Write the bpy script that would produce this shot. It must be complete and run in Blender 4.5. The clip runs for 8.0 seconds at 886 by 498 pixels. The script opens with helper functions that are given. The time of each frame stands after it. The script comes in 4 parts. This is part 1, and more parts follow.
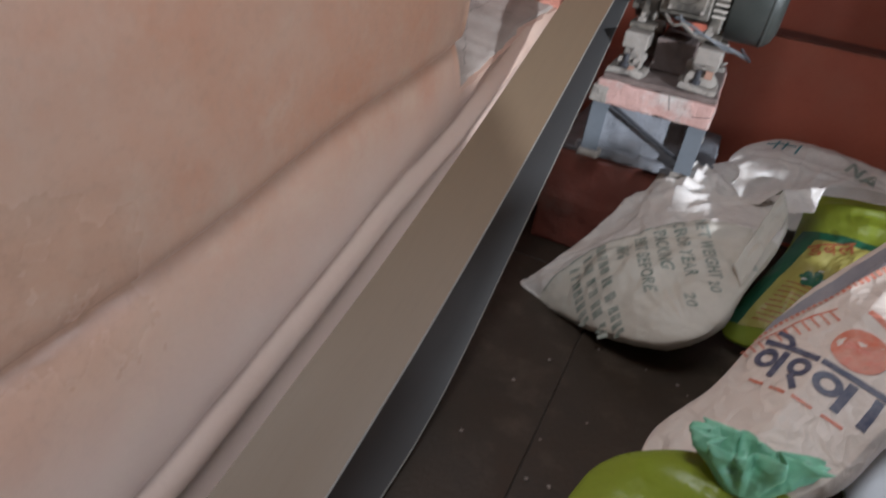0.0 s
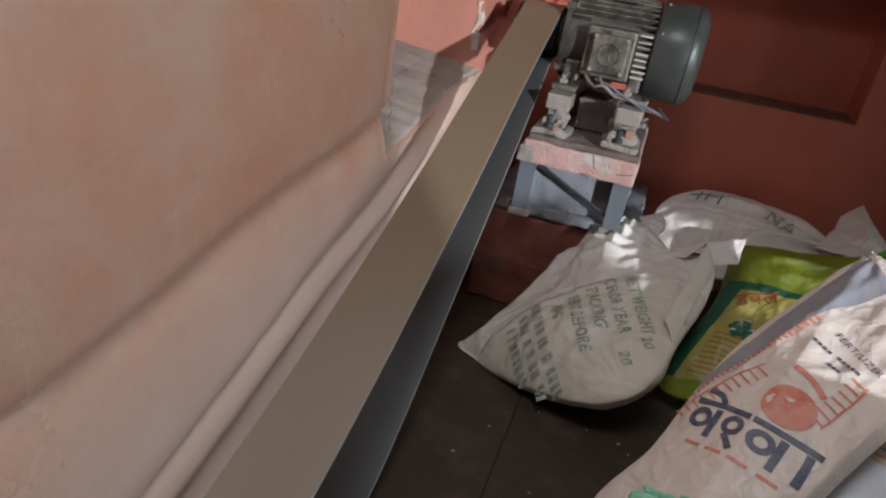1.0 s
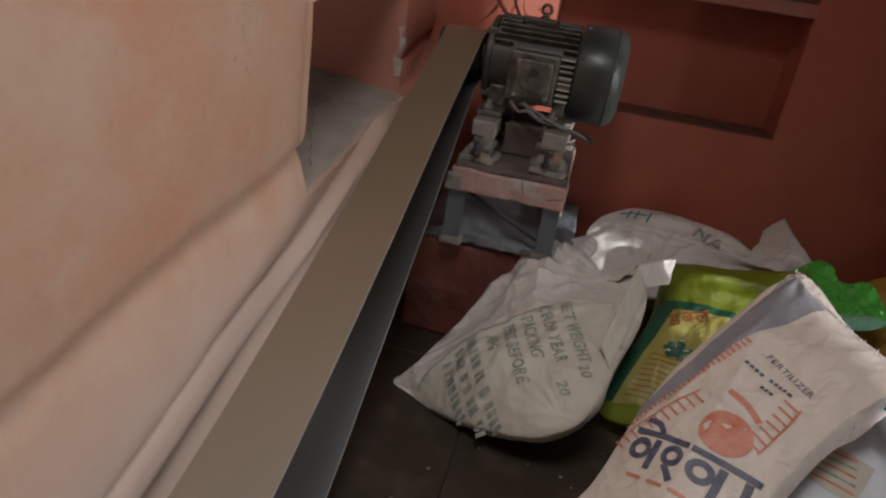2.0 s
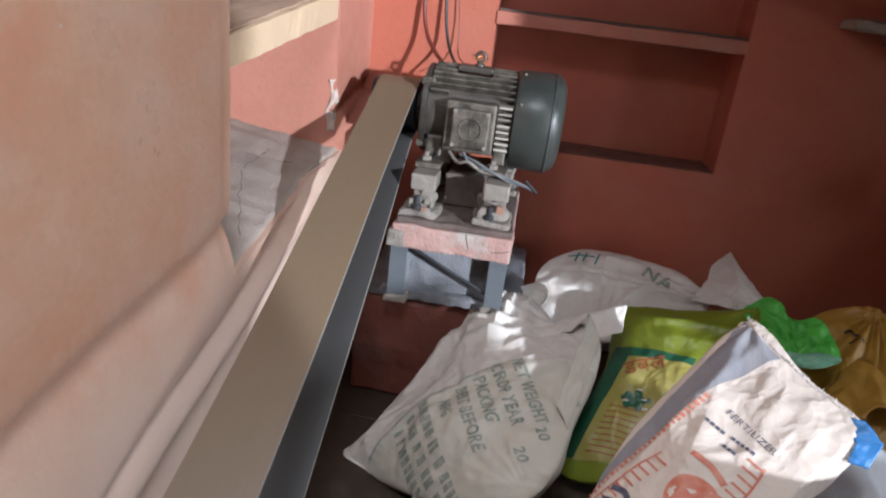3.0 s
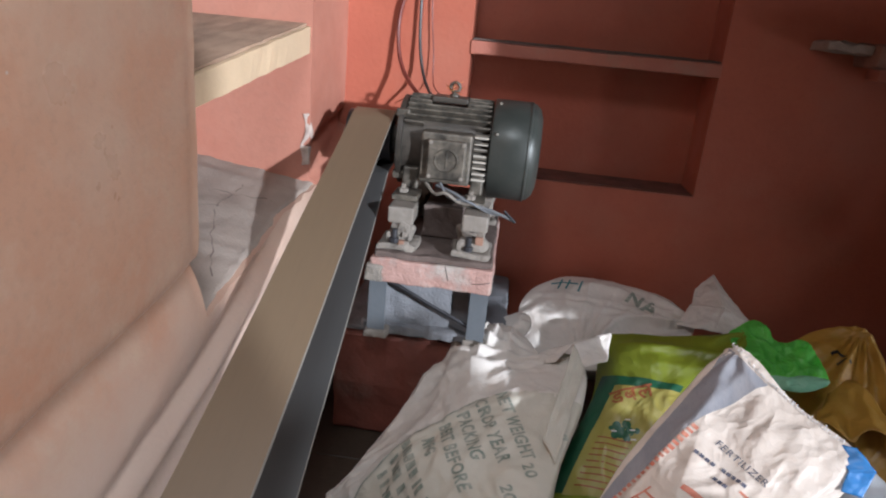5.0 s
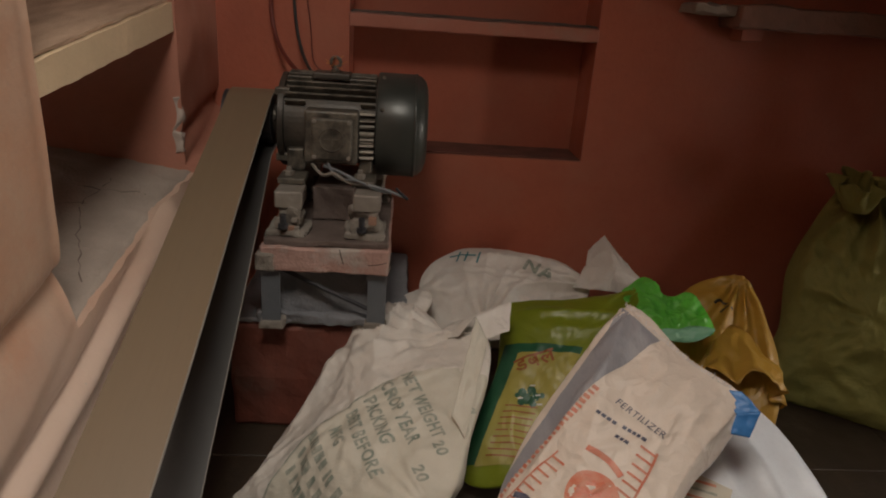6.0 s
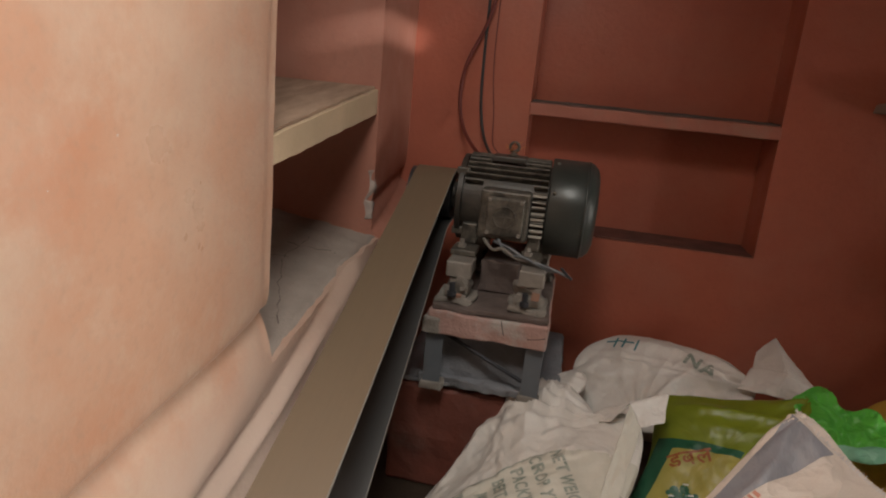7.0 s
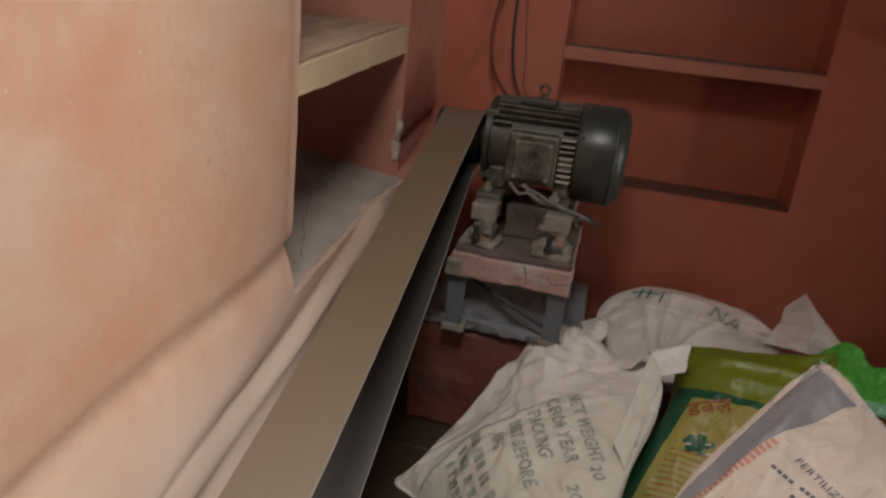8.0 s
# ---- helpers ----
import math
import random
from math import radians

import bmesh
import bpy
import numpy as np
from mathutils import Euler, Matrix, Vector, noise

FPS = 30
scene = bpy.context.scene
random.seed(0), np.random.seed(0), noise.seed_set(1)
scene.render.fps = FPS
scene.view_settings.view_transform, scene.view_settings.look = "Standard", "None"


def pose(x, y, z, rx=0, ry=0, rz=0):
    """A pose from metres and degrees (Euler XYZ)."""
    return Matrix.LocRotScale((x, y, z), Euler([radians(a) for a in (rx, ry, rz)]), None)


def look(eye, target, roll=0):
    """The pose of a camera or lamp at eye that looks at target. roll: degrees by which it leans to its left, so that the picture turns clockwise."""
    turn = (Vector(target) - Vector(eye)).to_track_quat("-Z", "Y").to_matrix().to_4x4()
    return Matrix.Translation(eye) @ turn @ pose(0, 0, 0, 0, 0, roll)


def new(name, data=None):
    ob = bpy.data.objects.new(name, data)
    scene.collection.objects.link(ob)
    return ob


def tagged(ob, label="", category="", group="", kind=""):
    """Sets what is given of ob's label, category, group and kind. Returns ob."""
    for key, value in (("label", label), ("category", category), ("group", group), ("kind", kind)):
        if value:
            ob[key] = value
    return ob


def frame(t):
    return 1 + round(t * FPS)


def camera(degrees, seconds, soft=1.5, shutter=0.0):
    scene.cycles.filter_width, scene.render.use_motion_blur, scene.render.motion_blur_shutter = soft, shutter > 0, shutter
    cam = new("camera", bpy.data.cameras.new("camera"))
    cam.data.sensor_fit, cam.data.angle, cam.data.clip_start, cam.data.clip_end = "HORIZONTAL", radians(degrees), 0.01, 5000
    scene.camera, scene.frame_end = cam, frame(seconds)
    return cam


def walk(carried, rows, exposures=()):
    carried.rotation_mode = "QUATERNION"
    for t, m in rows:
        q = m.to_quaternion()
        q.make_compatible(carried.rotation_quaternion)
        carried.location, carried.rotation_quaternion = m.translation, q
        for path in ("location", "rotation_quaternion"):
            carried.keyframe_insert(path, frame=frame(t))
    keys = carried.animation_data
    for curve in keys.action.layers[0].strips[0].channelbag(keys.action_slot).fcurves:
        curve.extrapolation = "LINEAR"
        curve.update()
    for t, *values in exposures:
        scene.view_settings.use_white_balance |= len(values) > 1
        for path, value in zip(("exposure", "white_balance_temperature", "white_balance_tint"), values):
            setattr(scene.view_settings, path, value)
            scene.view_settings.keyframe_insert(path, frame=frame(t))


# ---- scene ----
cam = camera(67.0, 8.0, soft=2.0, shutter=0.5)
PATH = [
    (0, (0.16, -0.094, 1.037), (-0.417, 1.542, 0.043), 9.7),
    (0.5, (0.156, -0.056, 1.073), (-0.358, 1.66, 0.184), 9.8),
    (1, (0.167, -0.035, 1.084), (-0.299, 1.709, 0.223), 9.3),
    (1.5, (0.172, -0.009, 1.088), (-0.229, 1.766, 0.259), 9.5),
    (3, (0.168, 0.151, 1.164), (-0.019, 2.011, 0.452), 7.0),
    (3.5, (0.172, 0.168, 1.171), (-0.05, 2.051, 0.533), 6.3),
    (4, (0.178, 0.18, 1.179), (-0.031, 2.067, 0.55), 5.7),
    (5.5, (0.191, 0.203, 1.173), (0.131, 2.09, 0.512), 5.5),
    (6, (0.199, 0.231, 1.177), (0.337, 2.103, 0.487), 4.1),
    (6.5, (0.18, 0.193, 1.173), (0.057, 2.08, 0.522), 4.0),
    (7, (0.176, 0.147, 1.187), (-0.16, 2.055, 0.688), 5.5),
    (7.5, (0.191, 0.13, 1.188), (-0.144, 2.031, 0.666), 5.7),
    (8, (0.195, 0.147, 1.149), (-0.207, 2.002, 0.518), 6.6),
]
EXPOSURES = [(0, -0.2, 5500, 10), (0.5, -0.1, 5500, 10), (1.0, -0.38, 5700, 10), (1.5, -0.58, 6150, 10), (3.0, 0.08, 5500, 10), (4.2, 0.06, 5500, 10), (5.5, -0.12, 5900, 10), (6.0, 0.12, 6900, 12), (6.5, 0.1, 6450, 10), (7.0, 0.24, 6450, 10), (8.0, 0.16, 6250, 10)]
walk(cam, [(t, look(eye, target, roll)) for t, eye, target, roll in PATH], EXPOSURES)
# ---- light ----
world = bpy.data.worlds.new("world")
scene.world = world
world.use_nodes = True
sky = world.node_tree.nodes.new("ShaderNodeTexSky")
sky.sky_type, sky.sun_disc = "NISHITA", False
sky.sun_elevation, sky.sun_rotation = radians(14), radians(126)
world.node_tree.links.new(sky.outputs[0], world.node_tree.nodes["Background"].inputs[0])
world.node_tree.nodes["Background"].inputs[1].default_value = 0.1
SUN_WAY = Vector((-0.68, 0.73, -0.20))
sun = new("sun", bpy.data.lights.new("sun", "SUN"))
sun.data.energy, sun.data.angle, sun.data.color = 4.8, radians(1.2), (1.0, 0.98, 0.95)
sun.matrix_world = look((6, -4, 3), Vector((6, -4, 3)) + SUN_WAY)


def fill_light(name, eye, target, wide, high, power, color):
    ob = new(name, bpy.data.lights.new(name, "AREA"))
    ob.data.shape, ob.data.size, ob.data.size_y = "RECTANGLE", wide, high
    ob.data.energy, ob.data.color = power, color
    ob.matrix_world = look(eye, target)


# Added lamp for a doorway out of view, assumed from the sun's side.
fill_light("unseen_door_light", (3.75, -0.95, 1.05), (2.0, -0.95, 1.05), 2.5, 2.1, 130, (0.96, 0.97, 1.0))
# Overhead fill, added; its roof opening is out of view.
fill_light("added_roof_light", (0.12, 0.44, 2.47), (0.12, 0.4401, 1.0), 0.66, 0.66, 30, (1.0, 0.95, 0.88))
# Fill for the left wall, added behind an unseen window.
fill_light("added_window_light", (2.74, 0.595, 1.25), (2.0, 0.595, 1.25), 0.40, 0.9, 78, (1.0, 0.95, 0.87))
# Low fill for dado and end wall, added; its window is unseen.
fill_light("added_low_window_light", (2.78, 1.45, 0.75), (2.0, 1.45, 0.75), 0.35, 0.45, 18, (1.0, 0.94, 0.88))
# ---- helpers for building ----
def mat(name, color, rough=0.6, metal=0.0, other=None, scale=8.0, amount=0.5, bump=0.2, grain=120.0, stain=None, stain_scale=2.0, stain_edge=(0.5, 0.62), stretch=(1, 1, 1), sheen=0.0, transmit=0.0, crumple=0.0, crush=0.35, scuff=None, scuff_scale=3.0, scuff_edge=(0.5, 0.7), worn=None):
    m = bpy.data.materials.new(name)
    m.use_nodes = True
    nt = m.node_tree
    n, l = nt.nodes, nt.links
    b = n["Principled BSDF"]
    b.inputs["Roughness"].default_value, b.inputs["Metallic"].default_value = rough, metal
    co = n.new("ShaderNodeTexCoord")
    mp = n.new("ShaderNodeMapping")
    mp.inputs["Scale"].default_value = stretch
    l.new(co.outputs["Object"], mp.inputs[0])
    def noise_node(s, detail=6, r=0.6):
        x = n.new("ShaderNodeTexNoise")
        x.inputs["Scale"].default_value, x.inputs["Detail"].default_value, x.inputs["Roughness"].default_value = s, detail, r
        l.new(mp.outputs[0], x.inputs["Vector"])
        return x
    def mixed(a, c, fac):
        x = n.new("ShaderNodeMix")
        x.data_type = "RGBA"
        for slot, v in ((x.inputs[6], a), (x.inputs[7], c)):
            if isinstance(v, tuple):
                slot.default_value = (*v, 1)
            else:
                l.new(v, slot)
        l.new(fac, x.inputs[0])
        return x.outputs[2]
    def ramp(src, lo, hi, top=1.0):
        x = n.new("ShaderNodeMapRange")
        x.inputs[1].default_value, x.inputs[2].default_value, x.inputs[4].default_value = lo, hi, top
        l.new(src, x.inputs[0])
        return x.outputs[0]
    other = other or tuple(c * 0.72 for c in color)
    big, fine = noise_node(scale), noise_node(grain, 3)
    col = mixed(color, other, ramp(big.outputs[0], 0.35, 0.7, amount))
    col = mixed(col, tuple(c * 0.8 for c in color), ramp(fine.outputs[0], 0.5, 0.75, amount * 0.6))
    if stain:
        s = noise_node(stain_scale, 8, 0.65)
        col = mixed(col, stain, ramp(s.outputs[0], *stain_edge))
    if worn:      # worn paint and caught light, paler below a sloping line: colour, rise along y, height, depth
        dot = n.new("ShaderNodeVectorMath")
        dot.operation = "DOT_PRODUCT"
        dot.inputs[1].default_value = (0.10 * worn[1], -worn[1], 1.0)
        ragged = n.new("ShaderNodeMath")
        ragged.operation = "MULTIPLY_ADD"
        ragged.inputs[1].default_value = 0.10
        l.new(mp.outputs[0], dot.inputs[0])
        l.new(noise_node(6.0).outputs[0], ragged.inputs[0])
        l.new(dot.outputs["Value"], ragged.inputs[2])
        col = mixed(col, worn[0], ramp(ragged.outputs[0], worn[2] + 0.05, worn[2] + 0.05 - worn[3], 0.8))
    if scuff:
        s = noise_node(scuff_scale, 10, 0.72)
        col = mixed(col, scuff, ramp(s.outputs[0], *scuff_edge, 0.75))
    l.new(col, b.inputs["Base Color"])
    rr = ramp(big.outputs[0], 0.3, 0.7, 1.0)
    mr = n.new("ShaderNodeMapRange")
    mr.inputs[3].default_value, mr.inputs[4].default_value = max(0.05, rough - 0.12), min(1, rough + 0.12)
    l.new(rr, mr.inputs[0])
    l.new(mr.outputs[0], b.inputs["Roughness"])
    bp = n.new("ShaderNodeBump")
    bp.inputs["Strength"].default_value, bp.inputs["Distance"].default_value = bump, 0.004
    add = n.new("ShaderNodeMath")
    add.operation = "ADD"
    l.new(big.outputs[0], add.inputs[0])
    l.new(fine.outputs[0], add.inputs[1])
    l.new(add.outputs[0], bp.inputs["Height"])
    top = bp
    if crumple:
        warp = noise_node(crumple * 0.6, 2)
        mv = n.new("ShaderNodeMix")
        mv.data_type = "VECTOR"
        mv.inputs[0].default_value = 0.12
        l.new(mp.outputs[0], mv.inputs[4])
        l.new(warp.outputs[1], mv.inputs[5])
        vo = n.new("ShaderNodeTexVoronoi")
        vo.inputs["Scale"].default_value = crumple
        l.new(mv.outputs[1], vo.inputs["Vector"])
        vo2 = n.new("ShaderNodeTexVoronoi")
        vo2.inputs["Scale"].default_value = crumple * 2.7
        l.new(mv.outputs[1], vo2.inputs["Vector"])
        sm = n.new("ShaderNodeMath")
        sm.operation = "MULTIPLY_ADD"
        sm.inputs[1].default_value = 0.4
        l.new(vo2.outputs["Distance"], sm.inputs[0])
        l.new(vo.outputs["Distance"], sm.inputs[2])
        top = n.new("ShaderNodeBump")
        top.inputs["Strength"].default_value, top.inputs["Distance"].default_value = crush, 0.02
        l.new(sm.outputs[0], top.inputs["Height"])
        l.new(bp.outputs[0], top.inputs["Normal"])
    l.new(top.outputs[0], b.inputs["Normal"])
    if sheen:
        b.inputs["Sheen Weight"].default_value = sheen
    if transmit:
        tr = n.new("ShaderNodeBsdfTranslucent")
        l.new(col, tr.inputs[0])
        mx = n.new("ShaderNodeMixShader")
        mx.inputs[0].default_value = transmit
        l.new(b.outputs[0], mx.inputs[1])
        l.new(tr.outputs[0], mx.inputs[2])
        l.new(mx.outputs[0], n["Material Output"].inputs[0])
    return m


def thing(name, at, label, category, group="", kind=""):
    ob = new(name)
    ob.location = at
    ob.empty_display_size = 0.05
    return tagged(ob, label, category, group, kind)


def origin(ob):
    o = Vector((0, 0, 0))
    while ob:
        o += ob.location
        ob = ob.parent
    return o


def part(name, bm, material, parent=None, label="", smooth=False):
    """One mesh object; bm is in world metres."""
    if parent:
        bmesh.ops.translate(bm, verts=bm.verts, vec=-origin(parent))
    me = bpy.data.meshes.new(name)
    for f in bm.faces:
        f.smooth = smooth
    bm.to_mesh(me)
    bm.free()
    me.materials.append(material)
    ob = new(name, me)
    ob.parent = parent
    return tagged(ob, label)


def box(lo, hi, bevel=0.0, bm=None, turn=None, segments=2):
    bm = bm or bmesh.new()
    c, s = (Vector(lo) + Vector(hi)) / 2, Vector(hi) - Vector(lo)
    m = Matrix.Translation(c) @ (turn or Matrix()) @ Matrix.Diagonal((*s, 1))
    vs = bmesh.ops.create_cube(bm, size=1, matrix=m)["verts"]
    if bevel:
        es = list({e for v in vs for e in v.link_edges})
        bmesh.ops.bevel(bm, geom=es, offset=bevel, segments=segments, affect="EDGES", profile=0.5)
    return bm


def rough_box(lo, hi, size=0.02, amount=0.004, bevel=0.004, bm=None, seed=0):
    """A cut block whose faces are uneven."""
    bm2 = box(lo, hi, bevel)
    s = [max(1, int((b - a) / size)) for a, b in zip(lo, hi)]
    for axis in range(3):
        for k in range(1, s[axis]):
            p = Vector((0, 0, 0))
            p[axis] = lo[axis] + (hi[axis] - lo[axis]) * k / s[axis]
            no = Vector((0, 0, 0))
            no[axis] = 1
            bmesh.ops.bisect_plane(bm2, geom=bm2.verts[:] + bm2.edges[:] + bm2.faces[:], plane_co=p, plane_no=no)
    for v in bm2.verts:
        q = v.co * 28 + Vector((seed, seed * 2, 0))
        v.co += noise.noise_vector(q) * amount + noise.noise_vector(q * 0.35) * amount
    if bm:
        me = bpy.data.meshes.new("tmp")
        bm2.to_mesh(me)
        bm.from_mesh(me)
        bpy.data.meshes.remove(me)
        bm2.free()
        return bm
    return bm2


def lathe(profile, axis_at, steps=48, axis="x", bm=None):
    """A turned body: profile of (along, radius) about an axis through axis_at."""
    bm = bm or bmesh.new()
    rings = []
    for a, r in profile:
        ring = []
        for k in range(steps):
            t = 2 * math.pi * k / steps
            p, q = r * math.cos(t), r * math.sin(t)
            off = (a, p, q) if axis == "x" else (p, a, q) if axis == "y" else (p, q, a)
            ring.append(bm.verts.new(Vector(axis_at) + Vector(off)))
        rings.append(ring)
    for a, b in zip(rings, rings[1:]):
        for k in range(steps):
            bm.faces.new((a[k], a[(k + 1) % steps], b[(k + 1) % steps], b[k]))
    for ring in (rings[0], rings[-1]):
        if len(ring) > 2:
            bm.faces.new(ring)
    bmesh.ops.recalc_face_normals(bm, faces=bm.faces)
    return bm


def curve_points(pts, n):
    """n points along a smooth open line through pts."""
    pts = [Vector(p) for p in pts]
    out = []
    for k in range(n):
        f = k / (n - 1) * (len(pts) - 1)
        i = min(int(f), len(pts) - 2)
        f -= i
        a, b, c, d = pts[max(i - 1, 0)], pts[i], pts[i + 1], pts[min(i + 2, len(pts) - 1)]
        out.append(0.5 * (2 * b + (c - a) * f + (2 * a - 5 * b + 4 * c - d) * f * f + (3 * b - a - 3 * c + d) * f ** 3))
    return out


def pipe(pts, r, n=24, sides=8, bm=None):
    bm = bm or bmesh.new()
    line = curve_points(pts, n)
    rings, side = [], None
    for k, p in enumerate(line):
        way = (line[min(k + 1, n - 1)] - line[max(k - 1, 0)]).normalized()
        side = (side or way.orthogonal())
        side = (side - way * side.dot(way)).normalized()
        up = way.cross(side)
        rings.append([bm.verts.new(p + r * (math.cos(t) * side + math.sin(t) * up)) for t in (2 * math.pi * j / sides for j in range(sides))])
    for a, b in zip(rings, rings[1:]):
        for j in range(sides):
            bm.faces.new((a[j], a[(j + 1) % sides], b[(j + 1) % sides], b[j]))
    bm.faces.new(rings[0][::-1])
    bm.faces.new(rings[-1])
    return bm


def closed_outline(pts, n):
    pts = [Vector((*p, 0)) for p in pts]
    m = len(pts)
    out = []
    for k in range(n):
        f = k / n * m
        i = int(f)
        f -= i
        a, b, c, d = (pts[(i + j) % m] for j in (-1, 0, 1, 2))
        out.append(0.5 * (2 * b + (c - a) * f + (2 * a - 5 * b + 4 * c - d) * f * f + (3 * b - a - 3 * c + d) * f ** 3))
    return out


def plane_frame(at, normal):
    n = Vector(normal).normalized()
    u = Vector((0, 0, 1)).cross(n).normalized()
    v = n.cross(u)
    m = Matrix((u, v, n)).transposed().to_4x4()
    m.translation = at
    return m


def pillow(m, outline, middle, front, back, wrinkle=0.012, seed=0, rings=30, n=132, power=2.2, folds=5.0, gather=(), ridges=(), bend=None, flaps=(), drape=()):
    """A filled bag: a closed outline in the plane of m, swollen to both sides, with folds that run from its tied corners (gather)."""
    bm = bmesh.new()
    edge = closed_outline(outline, n)
    mid = Vector((*middle, 0))
    sides = []
    for sign, deep in ((1, front), (-1, back)):
        grid = []
        for r in range(rings):
            s = math.sin(0.5 * math.pi * r / (rings - 1))
            row = []
            for k in range(1 if r == 0 else n):
                p = mid + s * (edge[k] - mid)
                h = deep * max(0.0, 1 - s ** power) ** 0.62
                q = p * folds + Vector((seed * 3.1, seed * 1.7, sign))
                q += 0.35 * noise.noise_vector(q * 0.8)
                w = 0.8 * noise.noise(q) + 1.3 * (0.35 - abs(noise.noise(q * 1.1 + Vector((7, 3, 1))))) + 0.8 * (0.3 - abs(noise.noise(q * 2.6 + Vector((2, 9, 4))))) + 0.35 * (0.3 - abs(noise.noise(q * 6.1)))
                for gx, gy, strength, reach, count in gather:
                    d = math.hypot(p.x - gx, p.y - gy)
                    a = math.atan2(p.y - gy, p.x - gx)
                    w += strength * math.exp(-((d / reach) ** 2)) * math.sin(count * a + 2 * noise.noise(Vector((a * 2, d * 6, seed))))
                h += wrinkle * w * (0.45 + 0.55 * min(1, (1 - s) * 5))
                if sign > 0:
                    for ax, ay, bx, by, high, wide in ridges:
                        lx, ly = bx - ax, by - ay
                        f = max(0.0, min(1.0, ((p.x - ax) * lx + (p.y - ay) * ly) / (lx * lx + ly * ly)))
                        d = math.hypot(p.x - ax - f * lx, p.y - ay - f * ly) + 0.012 * noise.noise(p * 9)
                        h += high * (math.exp(-abs(d) / wide) if wide < 0.05 else math.exp(-((d / wide) ** 2))) * math.sin(math.pi * (0.12 + 0.76 * f)) * (1 - s ** 6)
                    for ax, ay, bx, by, high, wide in flaps:      # one layer of cloth lies over the other
                        lx, ly = bx - ax, by - ay
                        size = math.hypot(lx, ly)
                        f = ((p.x - ax) * lx + (p.y - ay) * ly) / size ** 2
                        d = ((p.y - ay) * lx - (p.x - ax) * ly) / size + 0.02 * noise.noise(p * 6 + Vector((seed, 5, 2)))
                        h += high * math.exp(-max(0.0, d) / (wide * 9)) / (1 + math.exp(max(-30, min(30, -d / wide * 2)))) * max(0.0, math.sin(math.pi * max(0.0, min(1.0, f)))) ** 0.5 * (1 - s ** 8)
                    for gx, gy, a0, a1, count, high, reach in drape:      # long folds that fan out from a tie
                        d = math.hypot(p.x - gx, p.y - gy)
                        a = math.degrees(math.atan2(p.y - gy, p.x - gx)) % 360
                        f = (a - a0) / (a1 - a0)
                        if 0 < f < 1:
                            c = (f + 0.05 * noise.noise(Vector((d * 5, a0, seed)))) * count
                            c = abs((c % 1) - 0.5) * 2
                            h += high * (c ** 1.6 - 0.4) * math.sin(math.pi * f) ** 0.5 * math.exp(-d / reach) * min(1.0, d / 0.05) * (1 - s ** 8)
                z = sign * h
                if bend:
                    ax, ay, bx, by, k = bend
                    size = math.hypot(bx - ax, by - ay)
                    z -= k * max(0.0, (-(p.x - ax) * (by - ay) + (p.y - ay) * (bx - ax)) / size)
                row.append(Vector((p.x, p.y, z)))
            grid.append(row)
        sides.append(grid)
    def add(grid, shared=None):
        vs = []
        for r, row in enumerate(grid):
            if shared and r == len(grid) - 1:
                vs.append(shared)
            else:
                vs.append([bm.verts.new(m @ p) for p in row])
        for k in range(n):
            bm.faces.new((vs[0][0], vs[1][k], vs[1][(k + 1) % n]))
        for a, b in zip(vs[1:], vs[2:]):
            for k in range(n):
                bm.faces.new((a[k], b[k], b[(k + 1) % n], a[(k + 1) % n]))
        return vs[-1]
    rim = add(sides[0])
    add(sides[1], rim)
    for v in bm.verts:
        if v.co.z < 0.003:
            v.co.z = 0.003 + 0.0005 * noise.noise(v.co * 40)
    bmesh.ops.recalc_face_normals(bm, faces=bm.faces)
    return bm


def creased(m, facets, wrinkle=0.004, seed=0, n=14):
    """Stiff folded cloth: each facet is a slightly buckled four-cornered sheet, with a crisp crease where two meet."""
    bm = bmesh.new()
    for k, quad in enumerate(facets):
        a, b, c, d = (Vector(p) for p in quad)
        no = (b - a).cross(d - a).normalized()
        rows = []
        for i in range(n + 1):
            row = []
            for j in range(n + 1):
                f, g = i / n, j / n
                p = a * (1 - f) * (1 - g) + b * f * (1 - g) + c * f * g + d * (1 - f) * g
                q = p * 22 + Vector((seed, k * 0.3, 0))
                w = noise.noise(q) + 0.8 * (0.3 - abs(noise.noise(q * 1.9))) + 0.4 * noise.noise(q * 4)
                ease = min(1.0, 6 * min(f, 1 - f, g, 1 - g) + 0.25)
                row.append(bm.verts.new(m @ (p + no * wrinkle * w * ease + 0.003 * noise.noise_vector(p * 30))))
            rows.append(row)
        for x, y in zip(rows, rows[1:]):
            for j in range(n):
                bm.faces.new((x[j], x[j + 1], y[j + 1], y[j]))
    bmesh.ops.recalc_face_normals(bm, faces=bm.faces)
    return bm


def frill(neck, mouth, r0, r1, waves=5, depth=0.3, flat=0.4, seed=0, n=72, rows=14, tear=0.0):
    """A gathered open mouth of a bag: a flared tube of film with a wavy, uneven rim."""
    bm = bmesh.new()
    a, b = Vector(neck), Vector(mouth)
    way = (b - a).normalized()
    side = way.cross(Vector((0, 0, 1))).normalized()
    up = side.cross(way)
    rings = []
    for r in range(rows):
        f = r / (rows - 1)
        ring = []
        for k in range(n):
            t = 2 * math.pi * k / n
            q = Vector((math.cos(t) * 1.5, math.sin(t) * 1.5, f * 1.5 + seed * 2.7))
            rad = (r0 + (r1 - r0) * f ** 0.8) * (1 + depth * f * math.sin(waves * t + 2.5 * noise.noise(q) + seed) + 0.35 * f * noise.noise(q * 2))
            reach = (b - a).length * f * (1 + 0.25 * noise.noise(q * 1.3) * f + tear * noise.noise(q * 7) * f)
